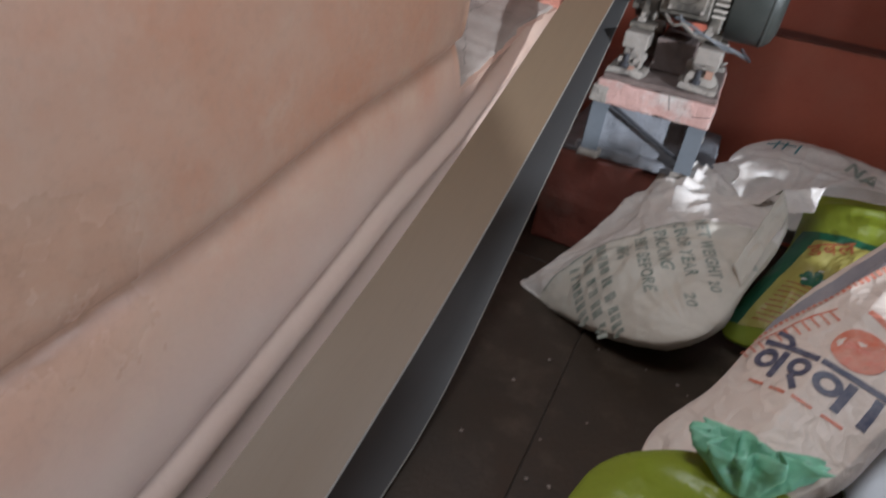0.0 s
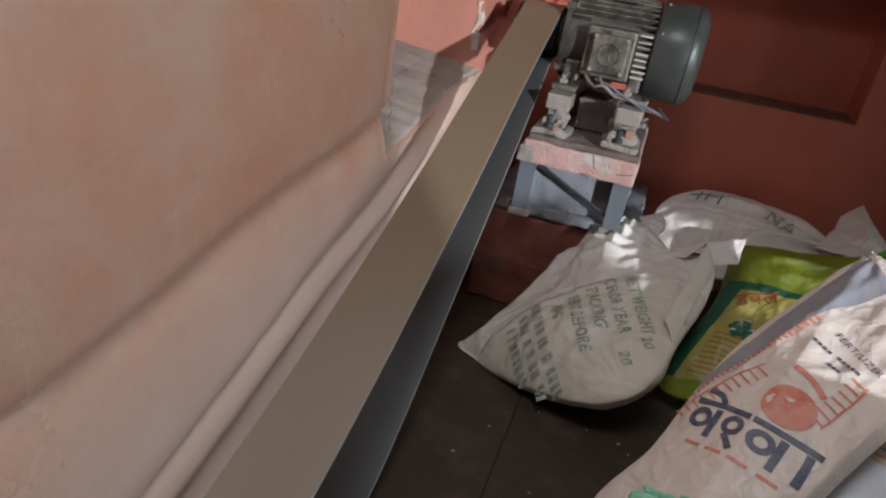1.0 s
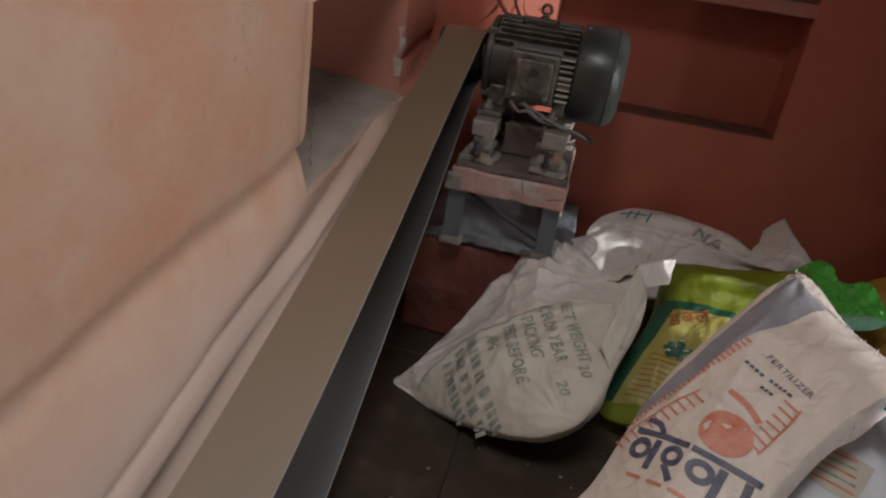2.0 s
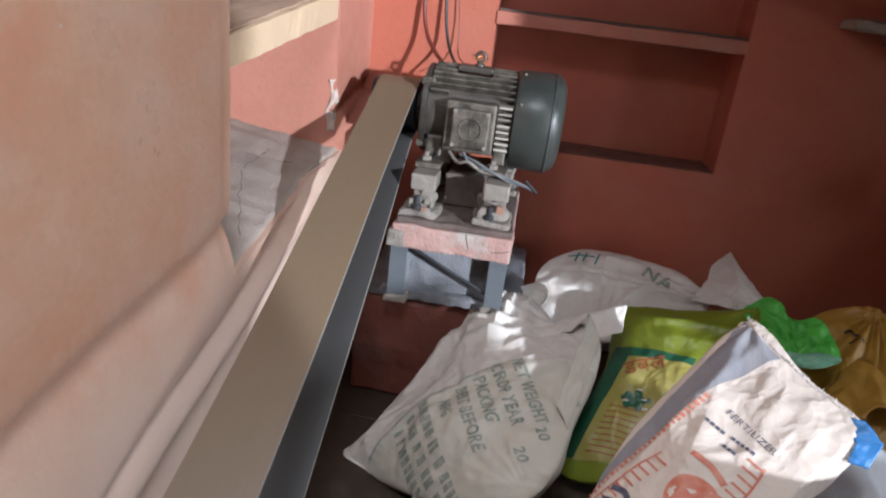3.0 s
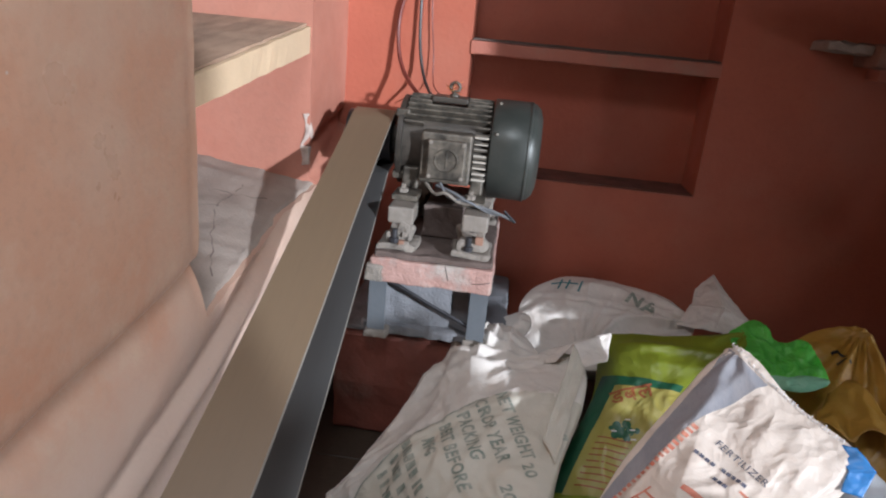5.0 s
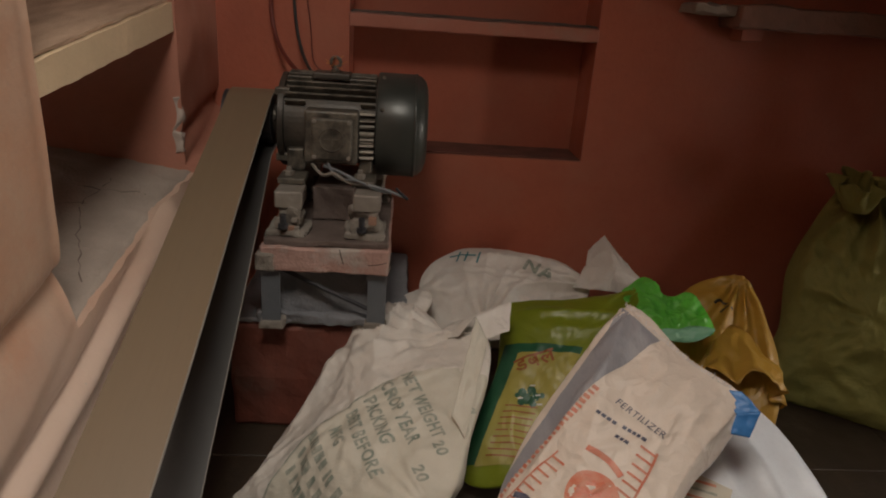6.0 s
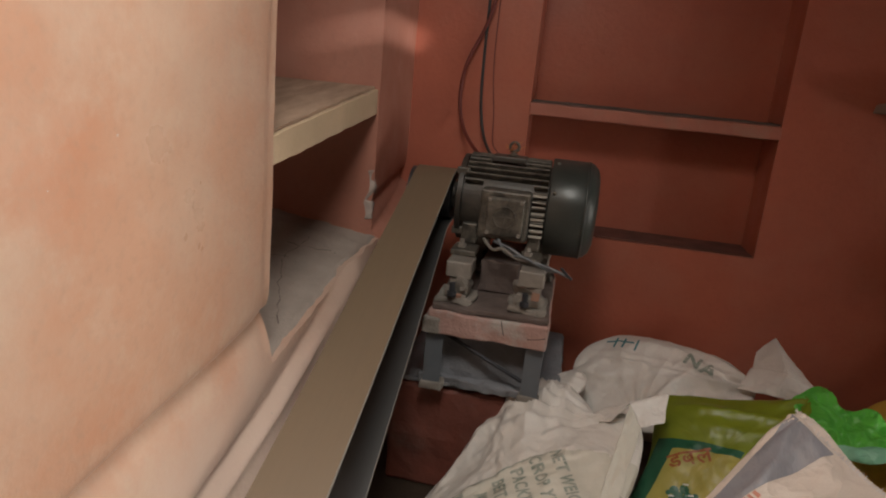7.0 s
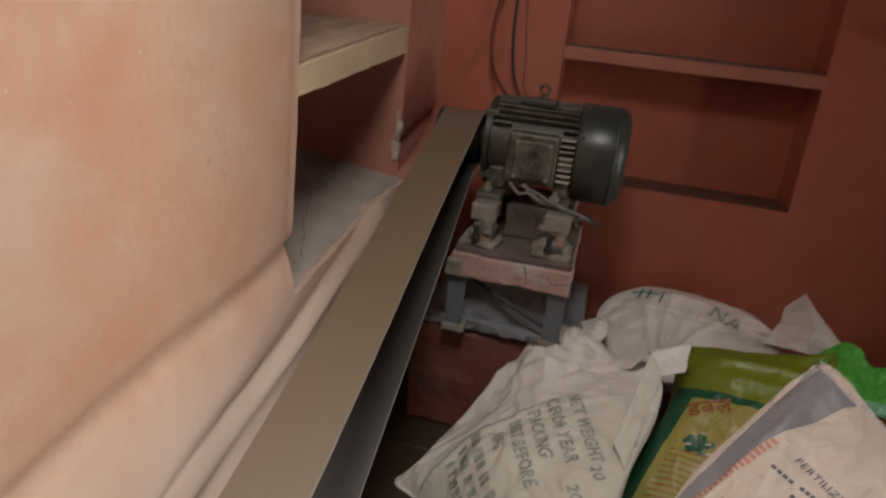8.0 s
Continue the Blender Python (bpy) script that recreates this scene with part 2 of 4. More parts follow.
            p = a + way * reach + rad * (math.cos(t) * side + flat * math.sin(t) * up)
            p += 0.006 * f * noise.noise_vector(q * 5)
            ring.append(bm.verts.new(p))
        rings.append(ring)
    for x, y in zip(rings, rings[1:]):
        for k in range(n):
            bm.faces.new((x[k], x[(k + 1) % n], y[(k + 1) % n], y[k]))
    bmesh.ops.recalc_face_normals(bm, faces=bm.faces)
    return bm


def film(ob, thick=0.0015):
    s = ob.modifiers.new("thickness", "SOLIDIFY")
    s.thickness, s.offset = thick, 0
    return ob


class Cloth:
    """Lays flat print onto the swollen side of a bag, along the normal of the bag's plane."""
    def __init__(self, ob, m):
        from mathutils.bvhtree import BVHTree
        o = origin(ob)
        me = ob.data
        self.ob, self.m = ob, m
        self.tree = BVHTree.FromPolygons([v.co + o for v in me.vertices], [p.vertices[:] for p in me.polygons])
        self.down = -(m.to_3x3() @ Vector((0, 0, 1)))

    def drop(self, x, y, lift):
        start = self.m @ Vector((x, y, 0.6))
        hit, normal, _, _ = self.tree.ray_cast(start, self.down)
        if hit is None:
            return self.m @ Vector((x, y, 0.0))
        return hit - self.down * lift

    def patch(self, name, corners, material, lift=0.0015, nu=12, nv=12, label=""):
        a, b, c, d = (Vector(p) for p in corners)
        bm = bmesh.new()
        vs = []
        for i in range(nu + 1):
            row = []
            for j in range(nv + 1):
                f, g = i / nu, j / nv
                p = a * (1 - f) * (1 - g) + b * f * (1 - g) + c * f * g + d * (1 - f) * g
                row.append(bm.verts.new(self.drop(p.x, p.y, lift)))
            vs.append(row)
        for i in range(nu):
            for j in range(nv):
                bm.faces.new((vs[i][j], vs[i + 1][j], vs[i + 1][j + 1], vs[i][j + 1]))
        bmesh.ops.recalc_face_normals(bm, faces=bm.faces)
        return part(name, bm, material, self.ob, label, smooth=True)

    def line(self, name, pts, wide, material, lift=0.002, n=24, label=""):
        line = curve_points([(*p, 0) for p in pts], n)
        bm = bmesh.new()
        vs = []
        for k, p in enumerate(line):
            way = (line[min(k + 1, n - 1)] - line[max(k - 1, 0)]).normalized()
            s = Vector((-way.y, way.x, 0)) * wide / 2
            vs.append([bm.verts.new(self.drop(p.x + e * s.x, p.y + e * s.y, lift)) for e in (-1, 0, 1)])
        for a, b in zip(vs, vs[1:]):
            for e in (0, 1):
                bm.faces.new((a[e], a[e + 1], b[e + 1], b[e]))
        return part(name, bm, material, self.ob, label)

    def disc(self, name, x, y, r, material, lift=0.002, n=40, label="", inner=0.0):
        bm = bmesh.new()
        rings = [[bm.verts.new(self.drop(x + r * f * math.cos(t), y + r * f * math.sin(t), lift)) for t in (2 * math.pi * k / n for k in range(n))] for f in (max(inner, 0.02), (1 + inner) / 2, 1.0)]
        for a, b in zip(rings, rings[1:]):
            for k in range(n):
                bm.faces.new((a[k], a[(k + 1) % n], b[(k + 1) % n], b[k]))
        return part(name, bm, material, self.ob, label)

    def words(self, text, x, y, angle, size, material, lift=0.0022, name="lettering", wide=1.0, bold=0.0):
        cu = bpy.data.curves.new("text", "FONT")
        cu.body, cu.size, cu.resolution_u, cu.offset = text, size, 3, bold
        cu.space_character = 1.12
        ob = new("text", cu)
        bpy.context.view_layer.update()
        me = bpy.data.meshes.new_from_object(ob.evaluated_get(bpy.context.evaluated_depsgraph_get()))
        bm = bmesh.new()
        bm.from_mesh(me)
        bpy.data.objects.remove(ob)
        bpy.data.meshes.remove(me)
        bmesh.ops.triangulate(bm, faces=bm.faces)
        bmesh.ops.subdivide_edges(bm, edges=[e for e in bm.edges if e.calc_length() > size * 0.35], cuts=2)
        c, s = math.cos(radians(angle)), math.sin(radians(angle))
        for v in bm.verts:
            px, py = v.co.x * wide, v.co.y
            v.co = self.drop(x + c * px - s * py, y + s * px + c * py, lift)
        return part(name, bm, material, self.ob, "printed words " + text.lower() if text.isascii() else "printed word")


# ---- materials ----
RED_WALL = mat("red_wall_paint", (0.455, 0.135, 0.082), 0.40, other=(0.37, 0.100, 0.058), scale=3.0, amount=0.8, bump=0.35, grain=60, stain=(0.43, 0.165, 0.11), stain_scale=2.6, stain_edge=(0.48, 0.85))
# The dado's paling is part wear, part light put into the colour.
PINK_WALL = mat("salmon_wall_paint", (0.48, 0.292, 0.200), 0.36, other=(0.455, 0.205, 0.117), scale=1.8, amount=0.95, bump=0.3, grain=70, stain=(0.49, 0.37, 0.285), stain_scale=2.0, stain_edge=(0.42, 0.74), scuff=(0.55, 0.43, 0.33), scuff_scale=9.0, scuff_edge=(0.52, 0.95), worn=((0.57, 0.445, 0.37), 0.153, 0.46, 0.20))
# Darker copy of the wall's red; the plinth's shade is in this colour.
RED_DARK = mat("shaded_red_plinth", (0.20, 0.058, 0.038), 0.6, other=(0.12, 0.045, 0.032), scale=7, amount=0.8, bump=0.5, grain=80, stain=(0.13, 0.09, 0.07), stain_scale=5, stain_edge=(0.52, 0.75))
SALMON = mat("faded_red_plaster", (0.45, 0.205, 0.145), 0.55, other=(0.39, 0.15, 0.10), scale=4, amount=0.8, bump=0.3, grain=60, stain=(0.46, 0.23, 0.17), stain_scale=3, stain_edge=(0.5, 0.8))
LIME = mat("white_lime", (0.52, 0.42, 0.36), 0.9, scale=20, bump=0.6)
RED_EDGE = mat("red_shelf_paint", (0.42, 0.15, 0.10), 0.55, scale=5, bump=0.3, stain=(0.36, 0.17, 0.12), stain_scale=6)
GREYDUST = mat("grey_dust", (0.14, 0.105, 0.09), 0.95, other=(0.085, 0.06, 0.05), scale=12, amount=0.8, bump=0.6)
REDDUST = mat("reddish_dust", (0.19, 0.075, 0.052), 0.95, other=(0.11, 0.055, 0.042), scale=10, amount=0.9, bump=0.5)
LEDGERED = mat("dusty_red_ledge", (0.24, 0.12, 0.085), 0.85, other=(0.15, 0.10, 0.08), scale=9, amount=0.9, bump=0.6)
BLUECEMENT = mat("bluish_cement", (0.23, 0.235, 0.25), 0.9, other=(0.15, 0.15, 0.155), scale=14, bump=0.9, grain=140)
PALESTEEL = mat("pale_worn_steel", (0.27, 0.24, 0.205), 0.6, 0.2, other=(0.15, 0.125, 0.10), scale=18, bump=0.3)
# Far paler than MOTOR: dust, plus the light falling on these fins.
PALEFIN = mat("lit_dusty_fin", (0.46, 0.42, 0.36), 0.7, 0.1, other=(0.36, 0.32, 0.26), scale=20, bump=0.3)
DARKMOTOR = mat("dark_motor_iron", (0.042, 0.037, 0.031), 0.5, 0.3, other=(0.11, 0.09, 0.07), scale=14, amount=0.7, bump=0.25)
CRUMBRED = mat("brick_crumb", (0.28, 0.16, 0.11), 0.9)
TAPE = mat("grey_tape", (0.17, 0.18, 0.19), 0.55, other=(0.09, 0.09, 0.09), scale=40)
PALETAPE = mat("pale_rag", (0.22, 0.195, 0.165), 0.85, scale=30, bump=0.5)
BELT_EDGE = mat("belt_edge", (0.24, 0.22, 0.19), 0.6)
INKTEAL = mat("teal_ink", (0.05, 0.22, 0.24), 0.5, scale=30)
INKBROWN = mat("red_brown_ink", (0.30, 0.09, 0.03), 0.5, scale=30)
FRAY = mat("white_thread", (0.75, 0.72, 0.7), 0.6)
FLOOR = mat("dark_stone_floor", (0.043, 0.030, 0.020), 0.5, scale=5, bump=0.35, grain=90, stain=(0.080, 0.059, 0.041), stain_scale=7, stain_edge=(0.52, 0.72))
CEMENT = mat("grey_cement", (0.34, 0.28, 0.235), 0.9, other=(0.20, 0.165, 0.14), scale=9, bump=0.8, grain=150)
CREAM = mat("cream_shelf_edge", (0.64, 0.48, 0.31), 0.6, scale=6, bump=0.4)
WOODTOP = mat("dusty_shelf_top", (0.42, 0.29, 0.20), 0.85, other=(0.20, 0.13, 0.09), scale=6, amount=0.9, bump=0.5, stretch=(3, 0.6, 3))
# For the ceiling out of view; dark to cut bounced light.
CEILING = mat("dark_unseen_ceiling", (0.10, 0.07, 0.05), 0.8)
# Only for walls out of view, kept dark so little light bounces.
DARK_WALL = mat("dark_unseen_wall", (0.14, 0.065, 0.045), 0.7, scale=3)
JOINT = mat("dark_joint", (0.045, 0.036, 0.03), 0.9)
BELT_TOP = mat("belt_canvas", (0.165, 0.117, 0.072), 0.52, other=(0.135, 0.097, 0.060), scale=5, bump=0.05, grain=200, stretch=(1, 0.06, 0.06))
BELT_LOW = mat("belt_rubber", (0.058, 0.056, 0.054), 0.42, scale=5, bump=0.05, grain=200, stretch=(1, 0.06, 0.06))
MOTOR = mat("dusty_motor_iron", (0.052, 0.047, 0.039), 0.48, 0.3, other=(0.21, 0.18, 0.14), scale=32, amount=0.85, bump=0.3)
FANGREEN = mat("grey_green_enamel", (0.040, 0.045, 0.040), 0.38, 0.2, other=(0.075, 0.077, 0.067), scale=8, amount=0.6, bump=0.08)
STEEL = mat("bright_steel", (0.5, 0.48, 0.45), 0.25, 1.0)
DARKIRON = mat("dark_iron", (0.05, 0.05, 0.055), 0.45, 0.5)
DUSTCEMENT = mat("dusty_mortar", (0.26, 0.23, 0.195), 0.95, other=(0.14, 0.12, 0.10), scale=25, bump=0.9, grain=200)
PINKBLOCK = mat("pink_painted_concrete", (0.41, 0.255, 0.215), 0.8, other=(0.35, 0.20, 0.165), scale=10, amount=0.8, bump=0.8, stain=(0.40, 0.37, 0.33), stain_scale=6, stain_edge=(0.52, 0.66))
LEGSTEEL = mat("blue_grey_steel", (0.15, 0.165, 0.18), 0.5, 0.3, scale=12, bump=0.2)
SACKWHITE = mat("white_woven_plastic", (0.77, 0.72, 0.66), 0.5, other=(0.66, 0.58, 0.50), scale=7, amount=0.7, bump=0.25, grain=260, transmit=0.08, crumple=13, crush=0.36)
SACKPRINT = mat("faded_print_patch", (0.61, 0.565, 0.475), 0.55, other=(0.50, 0.455, 0.365), scale=12, bump=0.3, grain=260, crumple=11, crush=0.28)
INKGREEN = mat("faded_green_ink", (0.21, 0.25, 0.205), 0.6, other=(0.47, 0.45, 0.38), scale=38, amount=1.0)
GREENBAG = mat("lime_green_plastic", (0.28, 0.335, 0.028), 0.36, other=(0.19, 0.22, 0.02), scale=5, bump=0.15, transmit=0.3, crumple=7, crush=0.10)
YELLOWPANEL = mat("yellow_print_panel", (0.36, 0.31, 0.07), 0.45, other=(0.27, 0.24, 0.06), scale=6, bump=0.15, crumple=9, crush=0.12)
DKGREEN = mat("dark_green_print", (0.02, 0.10, 0.05), 0.4, scale=9)
VIVIDGREEN = mat("vivid_green_film", (0.22, 0.74, 0.13), 0.25, other=(0.10, 0.52, 0.05), scale=12, bump=0.2, transmit=0.45, crumple=16, crush=0.5)
MINT = mat("mint_film", (0.30, 0.62, 0.42), 0.35, other=(0.2, 0.5, 0.3), scale=9, bump=0.2, transmit=0.2, crumple=18)
BIRLA = mat("white_printed_bag", (0.77, 0.67, 0.58), 0.5, other=(0.70, 0.58, 0.48), scale=5, bump=0.2, grain=260, transmit=0.08, crumple=15, crush=0.42)
GREYSTRIPE = mat("grey_blue_gusset", (0.27, 0.27, 0.295), 0.5, other=(0.36, 0.34, 0.345), scale=22, amount=0.9, bump=0.25, grain=200, stretch=(1, 0.25, 0.25))
INKBLUE = mat("dark_blue_ink", (0.05, 0.055, 0.10), 0.5, other=(0.2, 0.19, 0.22), scale=70, amount=0.7)
INKRED = mat("orange_red_ink", (0.60, 0.15, 0.08), 0.5, other=(0.66, 0.36, 0.26), scale=60, amount=0.95)
BLUETAB = mat("blue_lining", (0.05, 0.22, 0.55), 0.4)
MUSTARD = mat("mustard_plastic", (0.52, 0.30, 0.05), 0.42, other=(0.36, 0.19, 0.03), scale=6, bump=0.2, transmit=0.15, crumple=11, crush=0.5)
OLIVE = mat("olive_net_sack", (0.27, 0.26, 0.075), 0.75, other=(0.17, 0.165, 0.05), scale=6, bump=0.5, crumple=9, crush=0.6)
WHITEFILM = mat("white_plastic_film", (0.75, 0.78, 0.82), 0.42, scale=5, bump=0.1, transmit=0.1)
DOORWOOD = mat("old_door_wood", (0.12, 0.07, 0.04), 0.6, scale=5, stretch=(4, 4, 0.5))
COPPER = mat("copper_strand", (0.7, 0.3, 0.1), 0.35, 0.9)
CABLERED = mat("red_brown_cable", (0.16, 0.035, 0.025), 0.45)
CABLEBLACK = mat("black_cable", (0.03, 0.03, 0.03), 0.45)
# ---- structure ----
WX, BY, RX, NY, CZ = -0.39, 2.45, 2.4, -2.3, 2.4


def structure(ob, label, category="wall"):
    return tagged(ob, label, category, kind="structure")


# Hole in the unseen ceiling, made to let the overhead fill through.
K0, K1, K2, K3 = -0.23, 0.47, 0.09, 0.79
bm = box((-1.0, NY - 0.3, CZ), (K0, BY + 0.4, CZ + 0.15))
box((K1, NY - 0.3, CZ), (RX + 0.3, BY + 0.4, CZ + 0.15), 0, bm)
box((K0, NY - 0.3, CZ), (K1, K2, CZ + 0.15), 0, bm)
box((K0, K3, CZ), (K1, BY + 0.4, CZ + 0.15), 0, bm)
structure(part("ceiling", bm, CEILING), "unseen ceiling kept dark, with an added light opening", "ceiling")
FLOOR_OB = structure(part("floor", box((-1.0, NY - 0.3, -0.2), (RX + 0.3, BY + 0.4, -0.008)), JOINT), "dark worn stone slab floor with fine joints", "floor")
structure(part("ground", box((RX + 0.31, -12, -0.3), (30, 12, -0.1)), mat("dry_earth", (0.36, 0.29, 0.22), 0.95)), "dry earth yard outside the doorway", "ground")


def wall(name, boxes, material, label):
    bm = bmesh.new()
    for lo, hi in boxes:
        box(lo, hi, 0, bm)
    return structure(part(name, bm, material), label)


A0, A1 = 1.365, 2.06


def dado_top(y):
    return 0.478 + 0.153 * y + 0.006 * math.sin(9 * y)


def crease(y, z):
    """How far the plaster of the belt wall stands out: a swollen dado with two long dents."""
    top, low = dado_top(y), 0.118 + 0.288 * y + 0.005 * math.sin(7 * y + 1)
    a, b = z - top, z - low
    out = 0.024 * max(0.0, min(1.0, -a / max(0.05, top - low)))     # the dado leans out towards the belt
    out += 0.10 * max(0.0, min(0.12, -b))
    out -= 0.022 * math.exp(-a / 0.010 if a > 0 else a / 0.055)
    out -= 0.022 * math.exp(-b / 0.020 if b > 0 else b / 0.010)
    out += 0.012 * math.exp(-((b + 0.032) / 0.020) ** 2)
    if 0.0 < A0 - y < 0.035 and z > 0.57:
        out -= 0.012 * ((0.035 - A0 + y) / 0.035) ** 2 * min(1.0, (z - 0.57) / 0.03)
    q = Vector((0, y * 3, z * 3))
    return out + 0.004 * noise.noise(q) + 0.0015 * noise.noise(q * 5)


def plaster(bm, y0, y1, tops, deep=0.4, caps=True, step=0.015):
    """A block of wall whose room side is uneven; tops gives its top at y."""
    ny = max(2, round((y1 - y0) / step))
    cols = []
    for i in range(ny + 1):
        y = y0 + (y1 - y0) * i / ny
        top = tops(y)
        zs = [0.0075 * k for k in range(96)] + [0.72 + 0.015 * k for k in range(113)] if top > 2 else [0.0075 * k for k in range(73)] + [0.54 + (top - 0.54) * k / 4 for k in range(1, 5)]
        cols.append([bm.verts.new((WX + crease(y, z), y, z)) for z in zs])
    for a, b in zip(cols, cols[1:]):
        for k in range(len(a) - 1):
            bm.faces.new((a[k], b[k], b[k + 1], a[k + 1])).smooth = True
    back = [[bm.verts.new((WX - deep, c[j].co.y, c[j].co.z)) for j in (0, -1)] for c in (cols[0], cols[-1])]
    flat = [bm.faces.new((*[c[-1] for c in cols], back[1][1], back[0][1]))]
    if caps:
        flat.append(bm.faces.new((*cols[0], back[0][1], back[0][0])))
        flat.append(bm.faces.new((*reversed(cols[-1]), back[1][0], back[1][1])))
    for f in flat:
        for e in f.edges:
            e.smooth = False


# the wall beside the belt, with an alcove
sill_z = lambda y: 0.572 + 0.175 * (y - A0) + 0.008 * noise.noise(Vector((y * 22, 3, 1)))
bm = bmesh.new()
plaster(bm, 0.105, A0, lambda y: CZ)
plaster(bm, A0, A1, sill_z, 0.12, False)
plaster(bm, A1, BY, lambda y: CZ)
bmesh.ops.remove_doubles(bm, verts=bm.verts, dist=0.0004)
box((WX - 0.4, NY, 0), (WX, 0.105, CZ), 0, bm)
box((WX - 0.4, A0, 1.9), (WX, A1, CZ), 0, bm)
bmesh.ops.recalc_face_normals(bm, faces=bm.faces)
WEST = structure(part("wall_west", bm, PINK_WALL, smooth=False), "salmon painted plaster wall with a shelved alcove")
WEST.data.materials.append(SALMON)
for f in WEST.data.polygons:
    f.use_smooth = f.area < 0.001
    f.material_index = int(f.center.y > A1 - 0.002)      # the alcove's jamb and the corner are painted red
random.seed(17)
flaws = Cloth(WEST, plane_frame((WX, 0, 0), (1, 0, 0)))
for k in range(14):
    flaws.disc("paint_chip", random.uniform(0.45, 1.33), random.uniform(0.35, 1.25), random.uniform(0.001, 0.0024), LIME, 0.0006, 7)
AX = WX - 0.42
structure(part("alcove_lining", box((AX - 0.1, A0 - 0.5, 0.4), (AX, A1 + 1.0, 1.95)), SALMON), "faded red plaster at the back of the alcove")
bm = bmesh.new()
n1, n2 = 40, 30
grid = []
for i in range(n1 + 1):
    y = A0 + (A1 - A0) * i / n1
    row = []
    for j in range(n2 + 1):
        f = j / n2
        x = WX - 0.014 + crease(y, sill_z(y)) * (1 - f) - 0.42 * f + (0.007 * noise.noise(Vector((y * 30, 7, 2))) if j == 0 else 0)
        q = Vector((x * 14, y * 14, 0))
        row.append(bm.verts.new((x, y, sill_z(y) + 0.06 * f + 0.006 * noise.noise(q) + 0.004 * noise.noise(q * 4) + 0.004)))
    grid.append(row)
for a, b in zip(grid, grid[1:]):
    for j in range(n2):
        bm.faces.new((a[j], b[j], b[j + 1], a[j + 1]))
under = [bm.verts.new((r[0].co.x, r[0].co.y, 0.52)) for r in grid]
for a, b, c, d in zip(grid, grid[1:], under, under[1:]):
    bm.faces.new((a[0], c, d, b[0]))
SILL = structure(part("alcove_sill", bm, CEMENT, smooth=True), "broken bare cement sill of the alcove", "sill")
sill_marks = Cloth(SILL, plane_frame((0, 0, 0.6), (0, -0.001, 1)))
random.seed(31)
for a, b, count in (((-0.66, 1.74), (-0.54, 1.80), 7), ((-0.55, 1.79), (-0.54, 1.95), 8), ((-0.43, 1.50), (-0.55, 1.78), 12), ((-0.44, 1.90), (-0.60, 1.88), 8)):
    for k in range(count):
        p, q = (((b[0] - a[0]) * f / count + a[0], (b[1] - a[1]) * f / count + a[1]) for f in (k, k + 1))
        jag = lambda p: (p[0] + 0.012 * noise.noise(Vector((p[0] * 40, p[1] * 40, 1))), p[1] + 0.012 * noise.noise(Vector((p[0] * 40, p[1] * 40, 5))))
        sill_marks.line("crack", [jag(p), jag(q)], random.uniform(0.001, 0.0028), GREYDUST, 0.0006, 4)
SHELF = thing("alcove_shelf", (WX - 0.1, 1.7, 1.0), "cream edged stone shelf with a dusty top in the alcove", "shelf")


def sloped(x0, x1, low, high, name, material, label=""):
    """A shelf slab that climbs towards the corner; low and high are its heights at both ends."""
    bm = bmesh.new()
    n = 24
    rows = []
    for i in range(n + 1):
        y = A0 + 0.003 + (A1 - A0 - 0.006) * i / n
        f = i / n
        lo, hi = low[0] + (low[1] - low[0]) * f, high[0] + (high[1] - high[0]) * f
        w = [0.003 * noise.noise(Vector((y * 17, k * 5.0, lo))) for k in range(4)]
        rows.append([bm.verts.new(p) for p in ((x1 + w[0], y, lo + w[1]), (x1 + w[2], y, hi + w[3]), (x0, y, hi + w[1]), (x0, y, lo))])
    for a, b in zip(rows, rows[1:]):
        for k in range(4):
            bm.faces.new((a[k], b[k], b[(k + 1) % 4], a[(k + 1) % 4]))
    bm.faces.new(rows[0])
    bm.faces.new(rows[-1][::-1])
    bmesh.ops.recalc_face_normals(bm, faces=bm.faces)
    return part(name, bm, material, SHELF, label)


sloped(AX + 0.002, WX - 0.004, (0.985, 1.062), (1.043, 1.132), "slab", CREAM)
sloped(AX + 0.002, WX - 0.014, (1.045, 1.134), (1.052, 1.140), "dust_layer", WOODTOP, "brown dust and husk on the shelf")
bm = rough_box((WX - 0.026, A1 - 0.003, 0.745), (WX + 0.003, A1 + 0.014, 0.80), 0.006, 0.010, 0.003)
rough_box((WX - 0.018, A1 - 0.003, 0.80), (WX + 0.003, A1 + 0.012, 0.895), 0.006, 0.012, 0.003, bm, 6)
structure(part("chipped_plaster", bm, LIME), "chipped plaster edge showing white lime", "trim")
# the end wall, with a niche
N0, N1, NZ = 0.02, 0.81, 0.70
wall("wall_north", [((-1.0, BY, 0), (N0, BY + 0.3, CZ)), ((N1, BY, 0), (RX, BY + 0.3, CZ)), ((N0, BY, 0), (N1, BY + 0.3, NZ)), ((N0, BY, 1.75), (N1, BY + 0.3, CZ)), ((N0, BY + 0.18, NZ), (N1, BY + 0.3, 1.75))], RED_WALL, "brick-red painted plaster end wall with a shelved niche")
structure(part("niche_shelf", rough_box((N0 - 0.002, BY - 0.006, 1.088), (N1 + 0.002, BY + 0.178, 1.130), 0.04, 0.002, 0.004), RED_EDGE), "red painted shelf slab in the wall niche", "shelf")
structure(part("niche_dust", rough_box((N0 + 0.004, BY + 0.006, 1.1315), (N1 - 0.004, BY + 0.178, 1.137), 0.03, 0.0015, 0.001), GREYDUST), "grey dust on the niche shelf", "dust")
